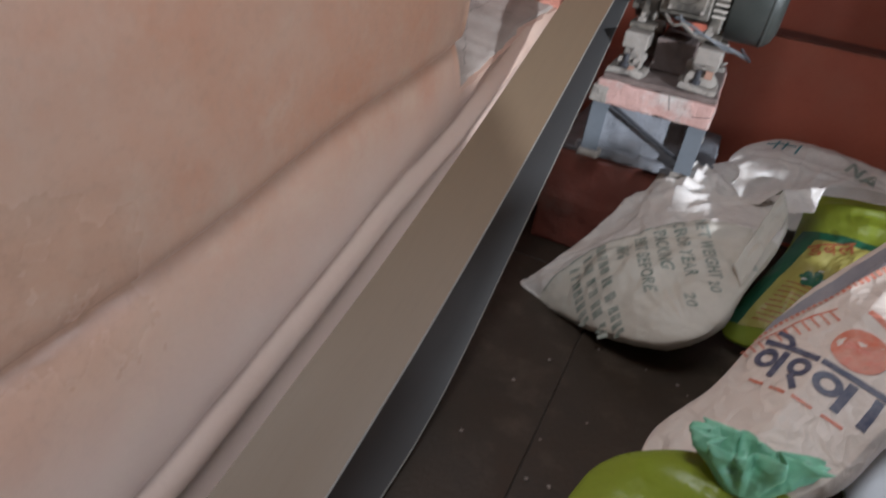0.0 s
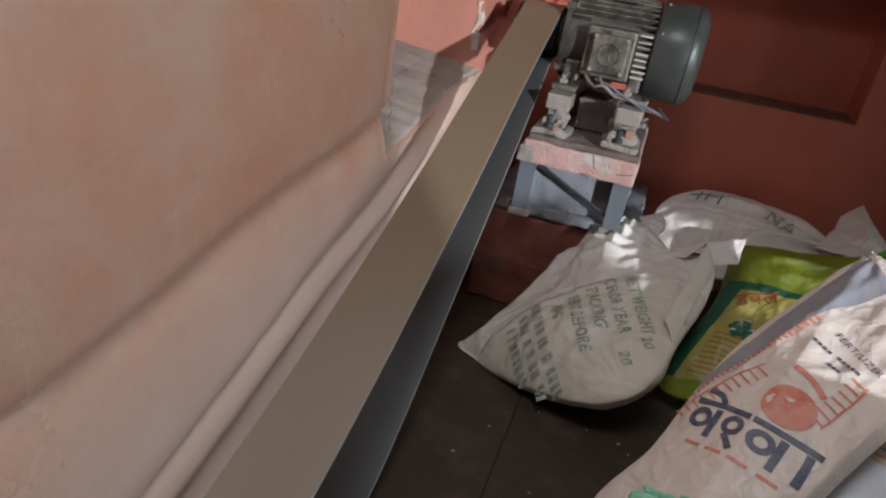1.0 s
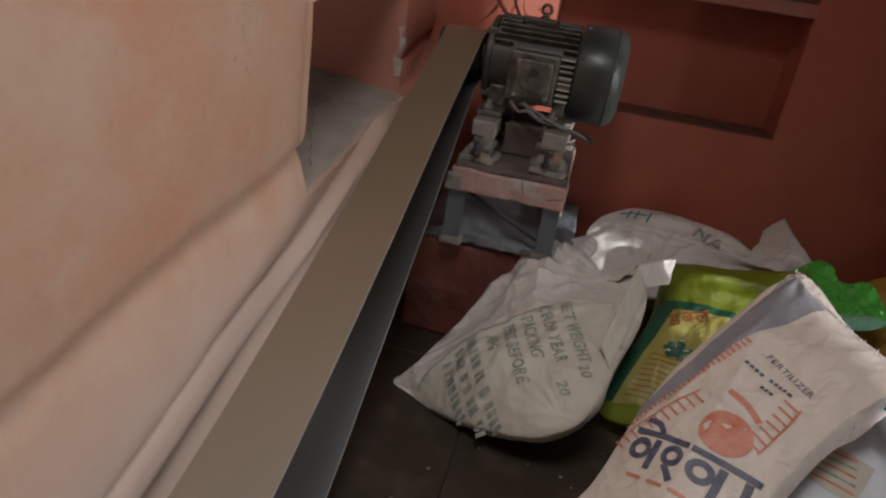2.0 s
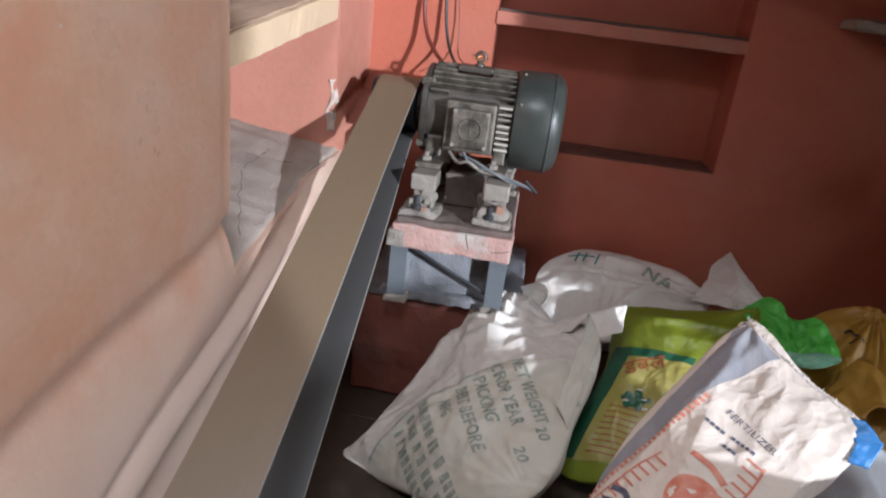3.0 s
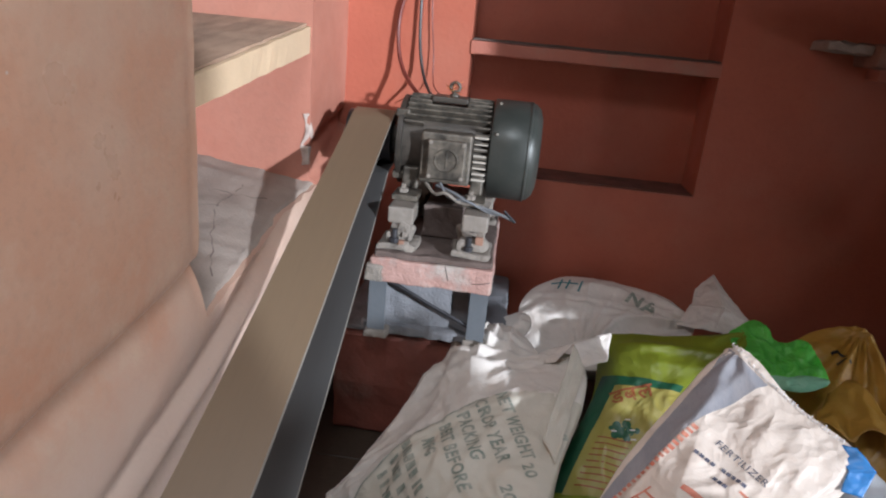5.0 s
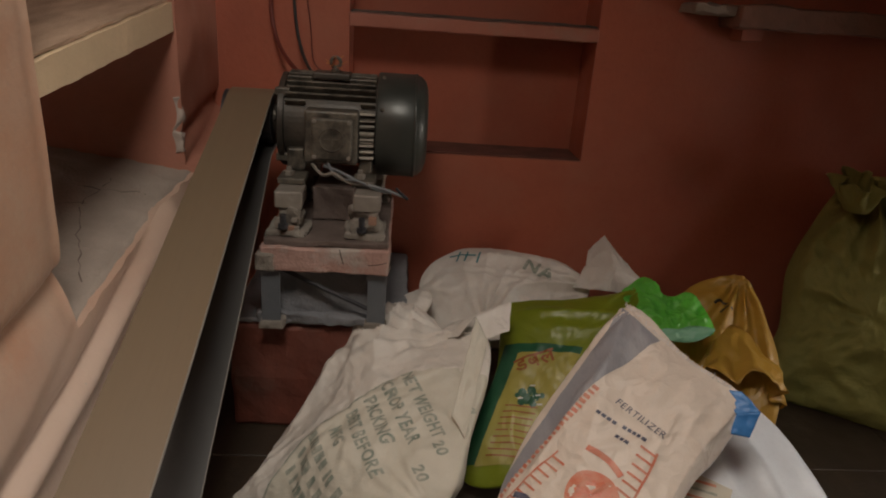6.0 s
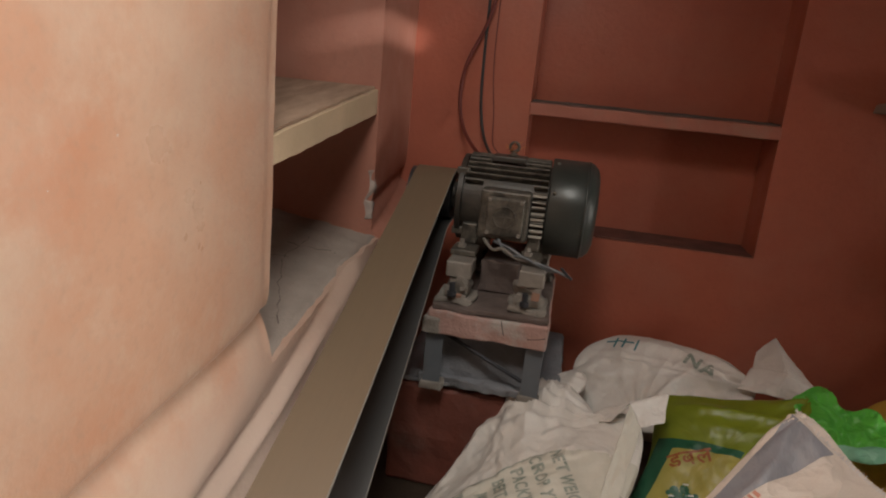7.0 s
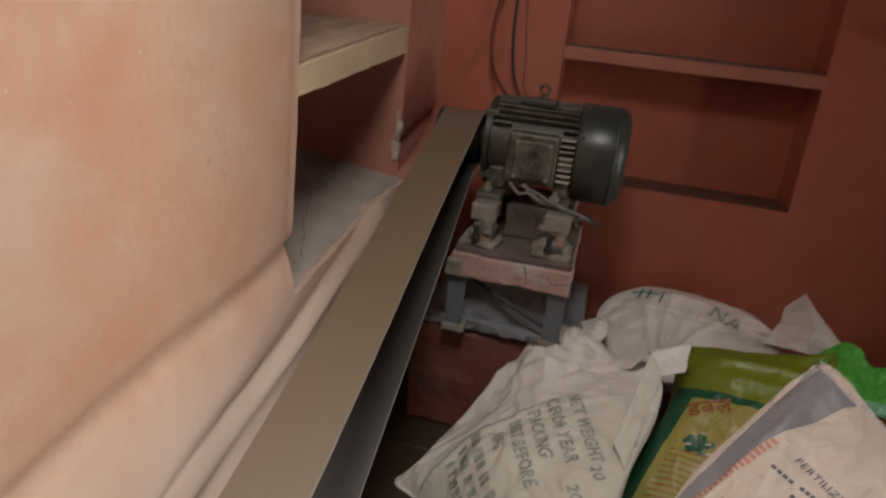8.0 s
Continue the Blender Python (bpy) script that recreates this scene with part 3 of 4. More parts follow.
structure(part("niche_floor_dust", rough_box((N0 + 0.004, BY + 0.004, NZ + 0.001), (N1 - 0.004, BY + 0.178, NZ + 0.006), 0.03, 0.0015, 0.001), REDDUST), "grey dust on the floor of the niche", "dust")
LEDGE = thing("wall_ledge", (1.5, BY, 1.17), "rough dusty red ledge with a chipped cement end", "ledge")
part("slab", rough_box((1.19, 2.30, 1.165), (1.95, BY - 0.002, 1.232), 0.03, 0.006, 0.005), LEDGERED, LEDGE)
part("broken_end", rough_box((1.06, 2.325, 1.200), (1.185, BY - 0.002, 1.226), 0.02, 0.008, 0.004), CEMENT, LEDGE, "chipped grey cement end")
part("bracket", rough_box((1.24, 2.37, 1.125), (1.31, BY - 0.002, 1.164), 0.02, 0.003, 0.004), RED_EDGE, LEDGE)
wall("wall_south", [((-1.0, NY - 0.2, 0), (RX, NY, CZ))], DARK_WALL, "unseen red wall kept dark against bounced light")
D0, D1 = -1.75, 0.05
# Unseen wall; doorway, windows, parapet and piers placed to shape the light.
wall("wall_east", [((RX, NY, 0), (RX + 0.2, D0, CZ)), ((RX, D1, 0), (RX + 0.2, 0.45, CZ)), ((RX, 0.45, 0), (RX + 0.2, 0.74, 0.85)), ((RX, 0.45, 1.65), (RX + 0.2, 0.74, CZ)), ((RX, 0.74, 0), (RX + 0.2, 1.30, CZ)), ((RX, 1.60, 0), (RX + 0.2, BY, CZ)), ((RX, 1.30, 0), (RX + 0.2, 1.60, 0.55)), ((RX, 1.30, 0.95), (RX + 0.2, 1.60, CZ)), ((RX + 0.24, 1.03, -0.1), (RX + 0.72, 1.26, CZ)), ((RX, D0, 2.2), (RX + 0.2, D1, CZ)), ((RX, D0, 0), (RX + 0.05, -0.70, 1.12)), ((RX + 0.25, 0.22, -0.1), (RX + 0.68, 0.42, CZ))], DARK_WALL, "unseen dark red wall with openings and piers added to shape the light")
# Board out of view, added to open and close the window fill.
SHUTTER = structure(part("added_shutter", box((RX + 0.205, -0.27, 0.78), (RX + 0.23, 0.27, 1.72), 0.003), DOORWOOD), "unseen sliding board added to gate the window fill", "shutter")
# Unseen partition with gaps, added to keep light off chosen spots.
wall("partition", [((1.95, 0.80, 0), (1.99, 0.92, CZ)), ((1.99, 0.80, 0), (2.37, 0.92, 1.08)), ((1.99, 0.80, 1.58), (2.37, 0.92, CZ)), ((2.37, 0.80, 0), (RX, 0.92, CZ)), ((1.62, 0.80, 0.72), (1.95, 0.92, CZ)), ((0.8, 0.80, 0), (1.62, 0.92, 0.49)), ((0.2, 0.80, 1.9), (1.05, 0.92, CZ))], DARK_WALL, "unseen dark red partition added to block and shape light")
# Door leaves out of view, added to cut the light over time.
for name, y, s, count in (("added_door_1", D1 - 0.01, -1, 4), ("added_door_2", D0 + 0.01, 1, 6)):
    leaf = thing(name, (RX + 0.1, y, 0.0), "unseen door leaf added to swing across the light", "door", kind="structure")
    for k in range(count):
        a, b = sorted((y + s * 0.178 * k, y + s * (0.178 * k + 0.176)))
        part("plank", box((RX + 0.085, a, 0.02), (RX + 0.115, b, 2.19), 0.003), DOORWOOD, leaf)
    for z in (0.3, 1.6):
        a, b = sorted((y + s * 0.02, y + s * 0.176 * count))
        part("rail", box((RX + 0.06, a, z), (RX + 0.084, b, z + 0.1), 0.003), DOORWOOD, leaf)
# ---- motor, stand and belt ----
PLINTH = thing("motor_plinth", (0, 2.1, 0), "red painted masonry plinth with a dusty cement top", "plinth")
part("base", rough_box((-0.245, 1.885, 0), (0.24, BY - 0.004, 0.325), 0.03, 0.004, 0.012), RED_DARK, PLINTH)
part("cement_top", rough_box((-0.243, 1.89, 0.3265), (0.238, BY - 0.004, 0.342), 0.02, 0.004, 0.006), BLUECEMENT, PLINTH, "powdery bluish cement top")

STAND = thing("motor_stand", (0.02, 2.08, 0.345), "cracked pink painted concrete slab on steel angle legs", "stand")
SLAB = part("slab", rough_box((-0.142, 1.815, 0.512), (0.18, 2.33, 0.578), 0.014, 0.004, 0.006, seed=3), PINKBLOCK, STAND)
CRACKS = Cloth(SLAB, plane_frame((0.0, 1.80, 0.545), (0, -1, 0)))
CRACKS.line("crack", [(0.055, 0.034), (0.060, 0.016), (0.066, -0.006)], 0.0024, JOINT, 0.0006, 20, "dark crack")
CRACKS.line("crack", [(0.176, 0.004), (0.152, -0.003), (0.128, -0.007)], 0.002, JOINT, 0.0006, 20, "dark crack")
part("slab_top", rough_box((-0.135, 1.825, 0.5795), (0.176, 2.32, 0.596), 0.014, 0.004, 0.004, seed=5), GREYDUST, STAND, "dusty broken cement top")
part("chipped_corner", rough_box((-0.157, 1.808, 0.515), (-0.105, 1.9, 0.56), 0.010, 0.008, 0.006, seed=9), DUSTCEMENT, STAND, "crumbled pale mortar")
for s, x in ((1, -0.145), (-1, 0.176)):
    for y in (1.835, 2.26):
        bm = box((min(x, x + s * 0.048), y, 0.345), (max(x, x + s * 0.048), y + 0.006, 0.513), 0.001)
        box((min(x, x + s * 0.006), y + 0.0065, 0.345), (max(x, x + s * 0.006), y + 0.05, 0.513), 0.001, bm)
        part("leg", bm, LEGSTEEL, STAND)
        part("foot_mortar", rough_box((min(x, x + s * 0.05) - 0.006, y - 0.008, 0.343), (max(x, x + s * 0.05) + 0.006, y + 0.05, 0.366), 0.009, 0.006, 0.004, seed=x * 50), DUSTCEMENT, STAND)
part("core", rough_box((-0.150, 1.890, 0.342), (0.160, 2.24, 0.508), 0.014, 0.006, 0.005, seed=12), BLUECEMENT, STAND, "rough bluish cement fill")
part("dust_slope", rough_box((-0.165, 1.862, 0.3425), (0.17, 1.90, 0.372), 0.010, 0.010, 0.006, seed=14), BLUECEMENT, STAND, "slope of cement dust")
# Solid dark bar in place of a diagonal shadow below the slab.
shadow_bar = pipe([(-0.092, 1.852, 0.505), (0.03, 1.852, 0.446), (0.148, 1.852, 0.392)], 0.006, 8, 6)
part("shadow_bar", shadow_bar, DARKIRON, STAND, "dark bar standing in for a diagonal shadow")
for x0 in (-0.118, 0.078):
    for y0 in (1.855, 2.19):
        pad = part("mortar_pad", rough_box((x0 - 0.012, y0 - 0.012, 0.596), (x0 + 0.09, y0 + 0.1, 0.613), 0.009, 0.009, 0.004, seed=x0 * 90 + y0), DUSTCEMENT, STAND)
        part("mortar_lump", rough_box((x0 + 0.006, y0 + 0.002, 0.610), (x0 + 0.070, y0 + 0.075, 0.670), 0.007, 0.015, 0.004, seed=x0 * 40 + y0), DUSTCEMENT, STAND)
        part("packing_block", rough_box((x0 + 0.008, y0 - 0.004, 0.668), (x0 + 0.075, y0 + 0.085, 0.7115), 0.016, 0.0015, 0.004, seed=x0 * 70), PALESTEEL, STAND, "worn pale steel packing block")
        part("bolt", lathe([(0.664, 0.013), (0.676, 0.013), (0.677, 0.008), (0.70, 0.008)], (x0 + 0.03, y0 - 0.012, -0.045), 10, "z"), DARKIRON, STAND)
        if y0 < 2:
            for k in range(5):
                random.seed(int(x0 * 1000) + k)
                c = Vector((x0 + 0.0 + 0.07 * random.random(), y0 - 0.006 + 0.01 * random.random(), 0.61 + 0.04 * random.random()))
                r = 0.006 + 0.006 * random.random()
                part("mortar_crumb", rough_box(c - Vector((r, r, r)), c + Vector((r, r, r)), 0.006, 0.003, 0.002, seed=k), DUSTCEMENT if k else CRUMBRED, STAND)

part("base_channel", rough_box((-0.035, 1.99, 0.596), (0.075, 2.27, 0.690), 0.02, 0.004, 0.004, seed=21), GREYDUST, STAND, "dusty iron channel between the packing blocks")

MY, MZ = 2.115, 0.846
MOTOR_OB = thing("electric_motor", (0.06, MY, 0.712), "dusty grey-green finned electric motor with a terminal box", "motor")
R = 0.112
# Frame in darker iron, so shade between the fins is in its colour.
part("frame", lathe([(-0.118, 0.06), (-0.118, R - 0.004), (-0.114, R), (0.128, R), (0.132, 0.06)], (0, MY, MZ), 56), DARKMOTOR, MOTOR_OB, smooth=False)
for k in range(40):
    a = radians(k * 9 + 4.5)
    deg = (k * 9 + 4.5) % 360
    if 200 < deg < 340:      # feet below
        continue
    if 148 < deg <= 200:     # behind the terminal box stay the end pieces only
        spans = ((0.088, 0.126),) if deg > 157 else ((-0.108, -0.055), (0.088, 0.126))
    elif 66 < deg < 120:
        spans = ((-0.108, -0.045), (0.055, 0.126))
    else:
        spans = ((-0.108, 0.126),)
    for x0, x1 in spans:
        bm = box((x0, -0.0028, R - 0.006), (x1, 0.0028, R + 0.022), 0.0015, segments=1)
        # angle 0 points away from the camera, 90 up, 180 towards it
        bmesh.ops.rotate(bm, verts=bm.verts, cent=(0, 0, 0), matrix=Matrix.Rotation(a - math.pi / 2, 3, "X"))
        bmesh.ops.translate(bm, verts=bm.verts, vec=(0, MY, MZ))
        part("fin", bm, MOTOR, MOTOR_OB)
part("end_shield", lathe([(-0.134, 0.03), (-0.133, 0.075), (-0.131, 0.085), (-0.130, 0.118), (-0.126, 0.127), (-0.112, 0.127), (-0.11, 0.06)], (0, MY, MZ), 56), DARKMOTOR, MOTOR_OB, smooth=False)
for k in range(4):
    a = radians(45 + 90 * k)
    part("shield_lug", box((-0.135, MY + 0.122 * math.cos(a) - 0.011, MZ + 0.122 * math.sin(a) - 0.011), (-0.098, MY + 0.122 * math.cos(a) + 0.011, MZ + 0.122 * math.sin(a) + 0.011), 0.004), MOTOR, MOTOR_OB)
FAN = part("fan_cover", lathe([(0.130, 0.10), (0.130, 0.138), (0.134, 0.1405), (0.228, 0.1405), (0.246, 0.136), (0.260, 0.122), (0.267, 0.10), (0.268, 0.02)], (0, MY, MZ), 72), FANGREEN, MOTOR_OB, "grey-green enamelled fan cover", smooth=True)
part("cover_rim", lathe([(0.229, 0.1400), (0.231, 0.1420), (0.236, 0.1420), (0.238, 0.1385)], (0, MY, MZ), 72), FANGREEN, FAN, smooth=True)
for deg in (20, 110, 155, 290):
    a = radians(deg)
    c = Vector((0.145, MY + 0.141 * math.cos(a), MZ + 0.141 * math.sin(a)))
    bm = bmesh.new()
    bmesh.ops.create_uvsphere(bm, u_segments=10, v_segments=6, radius=0.006, matrix=Matrix.Translation(c))
    part("screw", bm, MOTOR, FAN)
part("top_plate", box((-0.045, MY - 0.045, MZ + 0.118), (0.055, MY + 0.03, MZ + 0.135), 0.004), DARKMOTOR, MOTOR_OB, "dark flat lifting pad")
bm = lathe([(0.124, 0.014), (0.139, 0.014), (0.143, 0.008), (0.148, 0.006)], (0.012, MY, MZ - 0.0), 14, "z")
pipe([(0.012 + 0.013 * math.sin(t), MY, MZ + 0.160 - 0.013 * math.cos(t)) for t in [2 * math.pi * k / 12 for k in range(13)]], 0.0048, 40, 8, bm)
part("eyebolt", bm, MOTOR, MOTOR_OB, "iron lifting eyebolt")
random.seed(5)
bm = bmesh.new()
for k in range(16):
    p = Vector((0.012 + random.uniform(-0.012, 0.012), MY + random.uniform(-0.012, 0.008), MZ + random.uniform(0.146, 0.165)))
    q = Vector((random.uniform(-1, 1), random.uniform(-1, 0.5), random.uniform(-0.3, 0.9))).normalized()
    pipe([p, p + q * 0.012 + Vector((0, 0, 0.003)), p + q * 0.024], 0.0009, 6, 4, bm)
part("wire_strands", bm, COPPER, MOTOR_OB, "loose bright copper strands on the eyebolt")
# terminal box on the side towards the room
BOXP = part("terminal_box", box((-0.052, 1.962, MZ - 0.086), (0.085, MY - 0.08, MZ + 0.052), 0.006), MOTOR, MOTOR_OB)
LID = part("box_lid", box((-0.032, 1.944, MZ - 0.072), (0.072, 1.961, MZ + 0.036), 0.006, segments=3), MOTOR, BOXP, "square cast lid with a round emblem")
for x in (-0.024, 0.064):
    for z in (MZ - 0.064, MZ + 0.028):
        part("lid_screw", lathe([(1.9405, 0.0025), (1.941, 0.0055), (1.9445, 0.0055)], (x, 0, z), 10, "y"), PALESTEEL, BOXP)
bm = bmesh.new()
pipe([(0.02 + 0.030 * math.sin(t), 1.943, MZ - 0.018 + 0.030 * math.cos(t)) for t in [2 * math.pi * k / 16 for k in range(17)]], 0.0022, 64, 6, bm)
box((0.0185, 1.9415, MZ - 0.040), (0.0215, 1.9445, MZ + 0.004), 0.0005, bm)
box((0.000, 1.9415, MZ - 0.0195), (0.040, 1.9445, MZ - 0.0165), 0.0005, bm)
part("emblem", bm, MOTOR, BOXP, "plain ring and cross relief")
for k in range(8):
    z = MZ - 0.074 + k * 0.0165
    part("side_fin", box((0.088, 1.985, z), (0.126, MY - 0.09, z + 0.006), 0.0015, segments=1), PALEFIN, MOTOR_OB, "dusty fin with side light put into its pale colour")
for x0, x1 in ((-0.115, -0.045), (0.075, 0.135)):
    for s in (-1, 1):
        y = MY + s * 0.15
        part("foot", box((x0, y - 0.045, 0.7125), (x1, y + 0.045, 0.728), 0.003), MOTOR, MOTOR_OB)
        bm = box((x0 + 0.012, MY + s * 0.085 - 0.03, 0.7285), (x1 - 0.012, MY + s * 0.085 + 0.05 * (s > 0) + 0.03, 0.79), 0.006)
        part("foot_web", bm, MOTOR, MOTOR_OB)
        part("foot_bolt", lathe([(0.69, 0.008), (0.7285, 0.008), (0.729, 0.014), (0.740, 0.014), (0.741, 0.007), (0.752, 0.007)], ((x0 + x1) / 2 - 0.01, y - 0.012, 0), 6, "z"), PALESTEEL, MOTOR_OB)
part("shaft", lathe([(-0.30, 0.017), (-0.155, 0.019), (-0.15, 0.030), (-0.118, 0.030)], (0, MY, MZ), 28), STEEL, MOTOR_OB, "bright steel shaft", smooth=False)
part("pulley", lathe([(-0.283, 0.03), (-0.283, 0.072), (-0.215, 0.0745), (-0.153, 0.072), (-0.153, 0.03)], (0, MY, MZ), 48), DARKIRON, MOTOR_OB, "dark flat belt pulley")
part("shaft_collar", lathe([(-0.1525, 0.02), (-0.1525, 0.040), (-0.150, 0.047), (-0.147, 0.040), (-0.144, 0.047), (-0.141, 0.040), (-0.138, 0.047), (-0.135, 0.040), (-0.135, 0.02)], (0, MY, MZ), 30), STEEL, MOTOR_OB, "shiny collar")
LEADS = thing("motor_leads", (0.1, 1.93, 0.74), "frayed grey taped leads hanging at the terminal box", "cable")
part("lead", pipe([(0.0, 1.955, 0.757), (0.05, 1.925, 0.748), (0.10, 1.905, 0.730), (0.16, 1.895, 0.718), (0.215, 1.885, 0.703)], 0.0042, 30, 8), TAPE, LEADS)
part("lead", pipe([(0.01, 1.95, 0.765), (0.04, 1.92, 0.735), (0.09, 1.90, 0.736), (0.15, 1.90, 0.712), (0.19, 1.89, 0.712)], 0.0034, 30, 8), TAPE, LEADS)
part("lead", pipe([(-0.03, 1.955, 0.76), (0.0, 1.92, 0.742), (0.03, 1.905, 0.75), (0.07, 1.91, 0.728), (0.12, 1.90, 0.73)], 0.0045, 30, 8), PALETAPE, LEADS, "pale rag binding")
part("cut_end", pipe([(0.19, 1.888, 0.725), (0.205, 1.885, 0.712), (0.222, 1.882, 0.698)], 0.004, 8, 6), DARKIRON, LEADS)
for name, pts, r, m, lab in (("supply_cable", [(-0.12, 2.425, CZ - 0.01), (-0.125, 2.43, 1.6), (-0.14, 2.43, 1.40), (-0.205, 2.43, 1.236), (-0.216, 2.425, 1.12), (-0.185, 2.38, 1.02), (-0.10, 2.25, 0.95), (-0.05, 2.235, 0.93)], 0.0065, CABLERED, "red-brown supply cable hanging down the wall to the motor"),
                             ("supply_cable", [(-0.15, 2.43, CZ - 0.01), (-0.15, 2.432, 1.5), (-0.150, 2.43, 1.24), (-0.142, 2.42, 1.10), (-0.115, 2.38, 1.0), (-0.06, 2.25, 0.95), (-0.02, 2.235, 0.94)], 0.005, CABLEBLACK, "black supply cable hanging down the wall to the motor"),
                             ("earth_wire", [(-0.115, 2.436, CZ - 0.01), (-0.117, 2.437, 1.5), (-0.116, 2.437, 1.24), (-0.098, 2.43, 1.08), (-0.085, 2.4, 0.98), (-0.03, 2.25, 0.96)], 0.002, CABLERED, "thin red wire hanging down the wall")):
    part(name, pipe(pts, r, 60, 8), m)
    tagged(scene.collection.objects[-1], lab, "cable", "motor cables")

BELT = thing("drive_belt", (-0.215, 1.0, 0.02), "long flat beige and black drive belt running to the motor pulley", "belt")
upper = curve_points([(0, -0.1, 0.168), (0, 0.05, 0.170), (0, 0.25, 0.190), (0, 0.45, 0.236), (0, 0.75, 0.335), (0, 1.0, 0.436), (0, 1.32, 0.578), (0, 1.68, 0.750), (0, 2.06, 0.915)], 90)
wrap = [Vector((0, MY + 0.0775 * math.sin(t), MZ + 0.0775 * math.cos(t))) for t in [radians(-18 + k * 8) for k in range(25)]]
lower = curve_points([(0, 2.035, 0.756), (0, 1.8, 0.592), (0, 1.57, 0.443), (0, 1.25, 0.243), (0, 1.06, 0.125), (0, 0.9, 0.052), (0, 0.7, 0.018), (0, 0.3, 0.014), (0, -0.1, 0.014)], 90)
turn_back = [Vector((0, -0.1 - 0.077 * math.sin(t), 0.091 - 0.077 * math.cos(t))) for t in [radians(8 + k * 8) for k in range(22)]]
loop = upper + wrap + lower + turn_back


def strip(a, b, x0, x1):
    """A closed strip between the distances a and b inside the loop; it narrows with distance and its upper strand
    twists to fit the camera's view.
    """
    bm = bmesh.new()
    n = len(loop)
    rows = []
    for k, p in enumerate(loop):
        way = (loop[(k + 1) % n] - loop[k - 1]).normalized()
        inward = Vector((0, way.z, -way.y))
        far = max(0.0, min(1.0, (p.y - 0.6) / 1.5))
        up = 1.0 if k < len(upper) else 0.0
        row = []
        for x, d in ((x0, a), (x1, a), (x1, b), (x0, b)):
            f = (x + 0.150) / -0.131
            q = p + inward * d
            row.append(bm.verts.new((x + f * (0.014 * far - 0.008 * (1 - far)), q.y, q.z + up * f * 0.020 * (1 - 2 * far) * (1 - far ** 8))))
        rows.append(row)
    for k in range(n):
        r, q = rows[k], rows[(k + 1) % n]
        for j in range(4):
            bm.faces.new((r[j], r[(j + 1) % 4], q[(j + 1) % 4], q[j]))
        for j in range(4):
            bm.edges.get((r[j], q[j])).smooth = False
    bmesh.ops.recalc_face_normals(bm, faces=bm.faces)
    return bm


part("outer_ply", strip(0.0, 0.003, -0.281, -0.151), BELT_TOP, BELT, "beige canvas outer face", smooth=True)
part("inner_ply", strip(0.0031, 0.0058, -0.281, -0.151), BELT_LOW, BELT, "dark rubber inner face", smooth=True)
part("edge_binding", strip(0.0006, 0.0052, -0.1508, -0.1490), BELT_EDGE, BELT, "pale frayed edge")
PUL = thing("driven_pulley", (-0.215, -0.1, 0.0), "dark cast iron flat pulley of the mill", "pulley")
part("rim", lathe([(-0.285, 0.03), (-0.285, 0.070), (-0.145, 0.070), (-0.145, 0.03)], (0, -0.1, 0.091), 48), DARKIRON, PUL)
part("axle", lathe([(-0.37, 0.02), (-0.06, 0.02)], (0, -0.1, 0.091), 20), STEEL, PUL)
for x in (-0.36, -0.09):
    part("pedestal", box((x - 0.02, -0.16, 0.0), (x + 0.02, -0.04, 0.12), 0.006), DARKIRON, PUL)
# ---- sacks and bags ----
A = plane_frame((0.2, 1.72, 0.2), (-0.442, -0.253, 0.86))
SACK = thing("sack", (0.2, 1.72, 0), "white woven plastic sack with faded green print", "sack", "filled sacks")
bag = part("bag", pillow(A, [(-0.064, -0.455), (0.02, -0.41), (0.12, -0.355), (0.22, -0.29), (0.32, -0.20), (0.36, -0.10), (0.335, -0.01), (0.25, 0.09), (0.16, 0.21), (0.07, 0.29), (0.0, 0.30), (-0.06, 0.24), (-0.16, 0.25), (-0.25, 0.24), (-0.31, 0.15), (-0.32, 0.06), (-0.26, -0.08), (-0.17, -0.23), (-0.11, -0.36)], (0.02, -0.06), 0.070, 0.15, 0.017, 1, 64, 300, 2.0,
    gather=((-0.25, 0.26, 0.8, 0.10, 9), (-0.064, -0.455, 0.5, 0.12, 9)),
    drape=((0.04, 0.32, 188, 262, 6, 0.068, 0.24), (-0.25, 0.27, 268, 345, 5, 0.055, 0.20), (-0.064, -0.455, 60, 115, 5, 0.014, 0.15), (0.36, -0.10, 150, 215, 4, 0.012, 0.12)),
    flaps=((0.012, -0.40, 0.046, -0.05, 0.022, 0.008), (0.042, -0.09, 0.17, 0.24, 0.034, 0.009)),
    ridges=((-0.30, 0.22, -0.02, 0.02, 0.075, 0.11), (-0.29, 0.13, -0.10, 0.0, 0.020, 0.04), (-0.24, 0.05, -0.07, -0.30, 0.020, 0.03), (0.06, -0.28, 0.20, -0.06, 0.040, 0.13), (0.10, -0.33, 0.06, -0.16, 0.012, 0.02), (0.24, -0.2, 0.10, 0.06, 0.012, 0.018))), SACKWHITE, SACK, smooth=True)
ink = Cloth(bag, A)
seam = curve_points([(0.014, -0.42, 0), (0.009, -0.23, 0), (0.042, -0.082, 0), (0.056, 0.043, 0), (0.11, 0.14, 0), (0.17, 0.23, 0)], 120)
bag.data.materials.append(SACKPRINT)
back = A.inverted() @ Matrix.Translation(origin(bag))
for f in bag.data.polygons:      # the printed side of the cloth begins at the seam
    p = back @ f.center
    near = min(seam, key=lambda q: abs(q.y - p.y))
    f.material_index = int(p.x > near.x and p.y < 0.26)
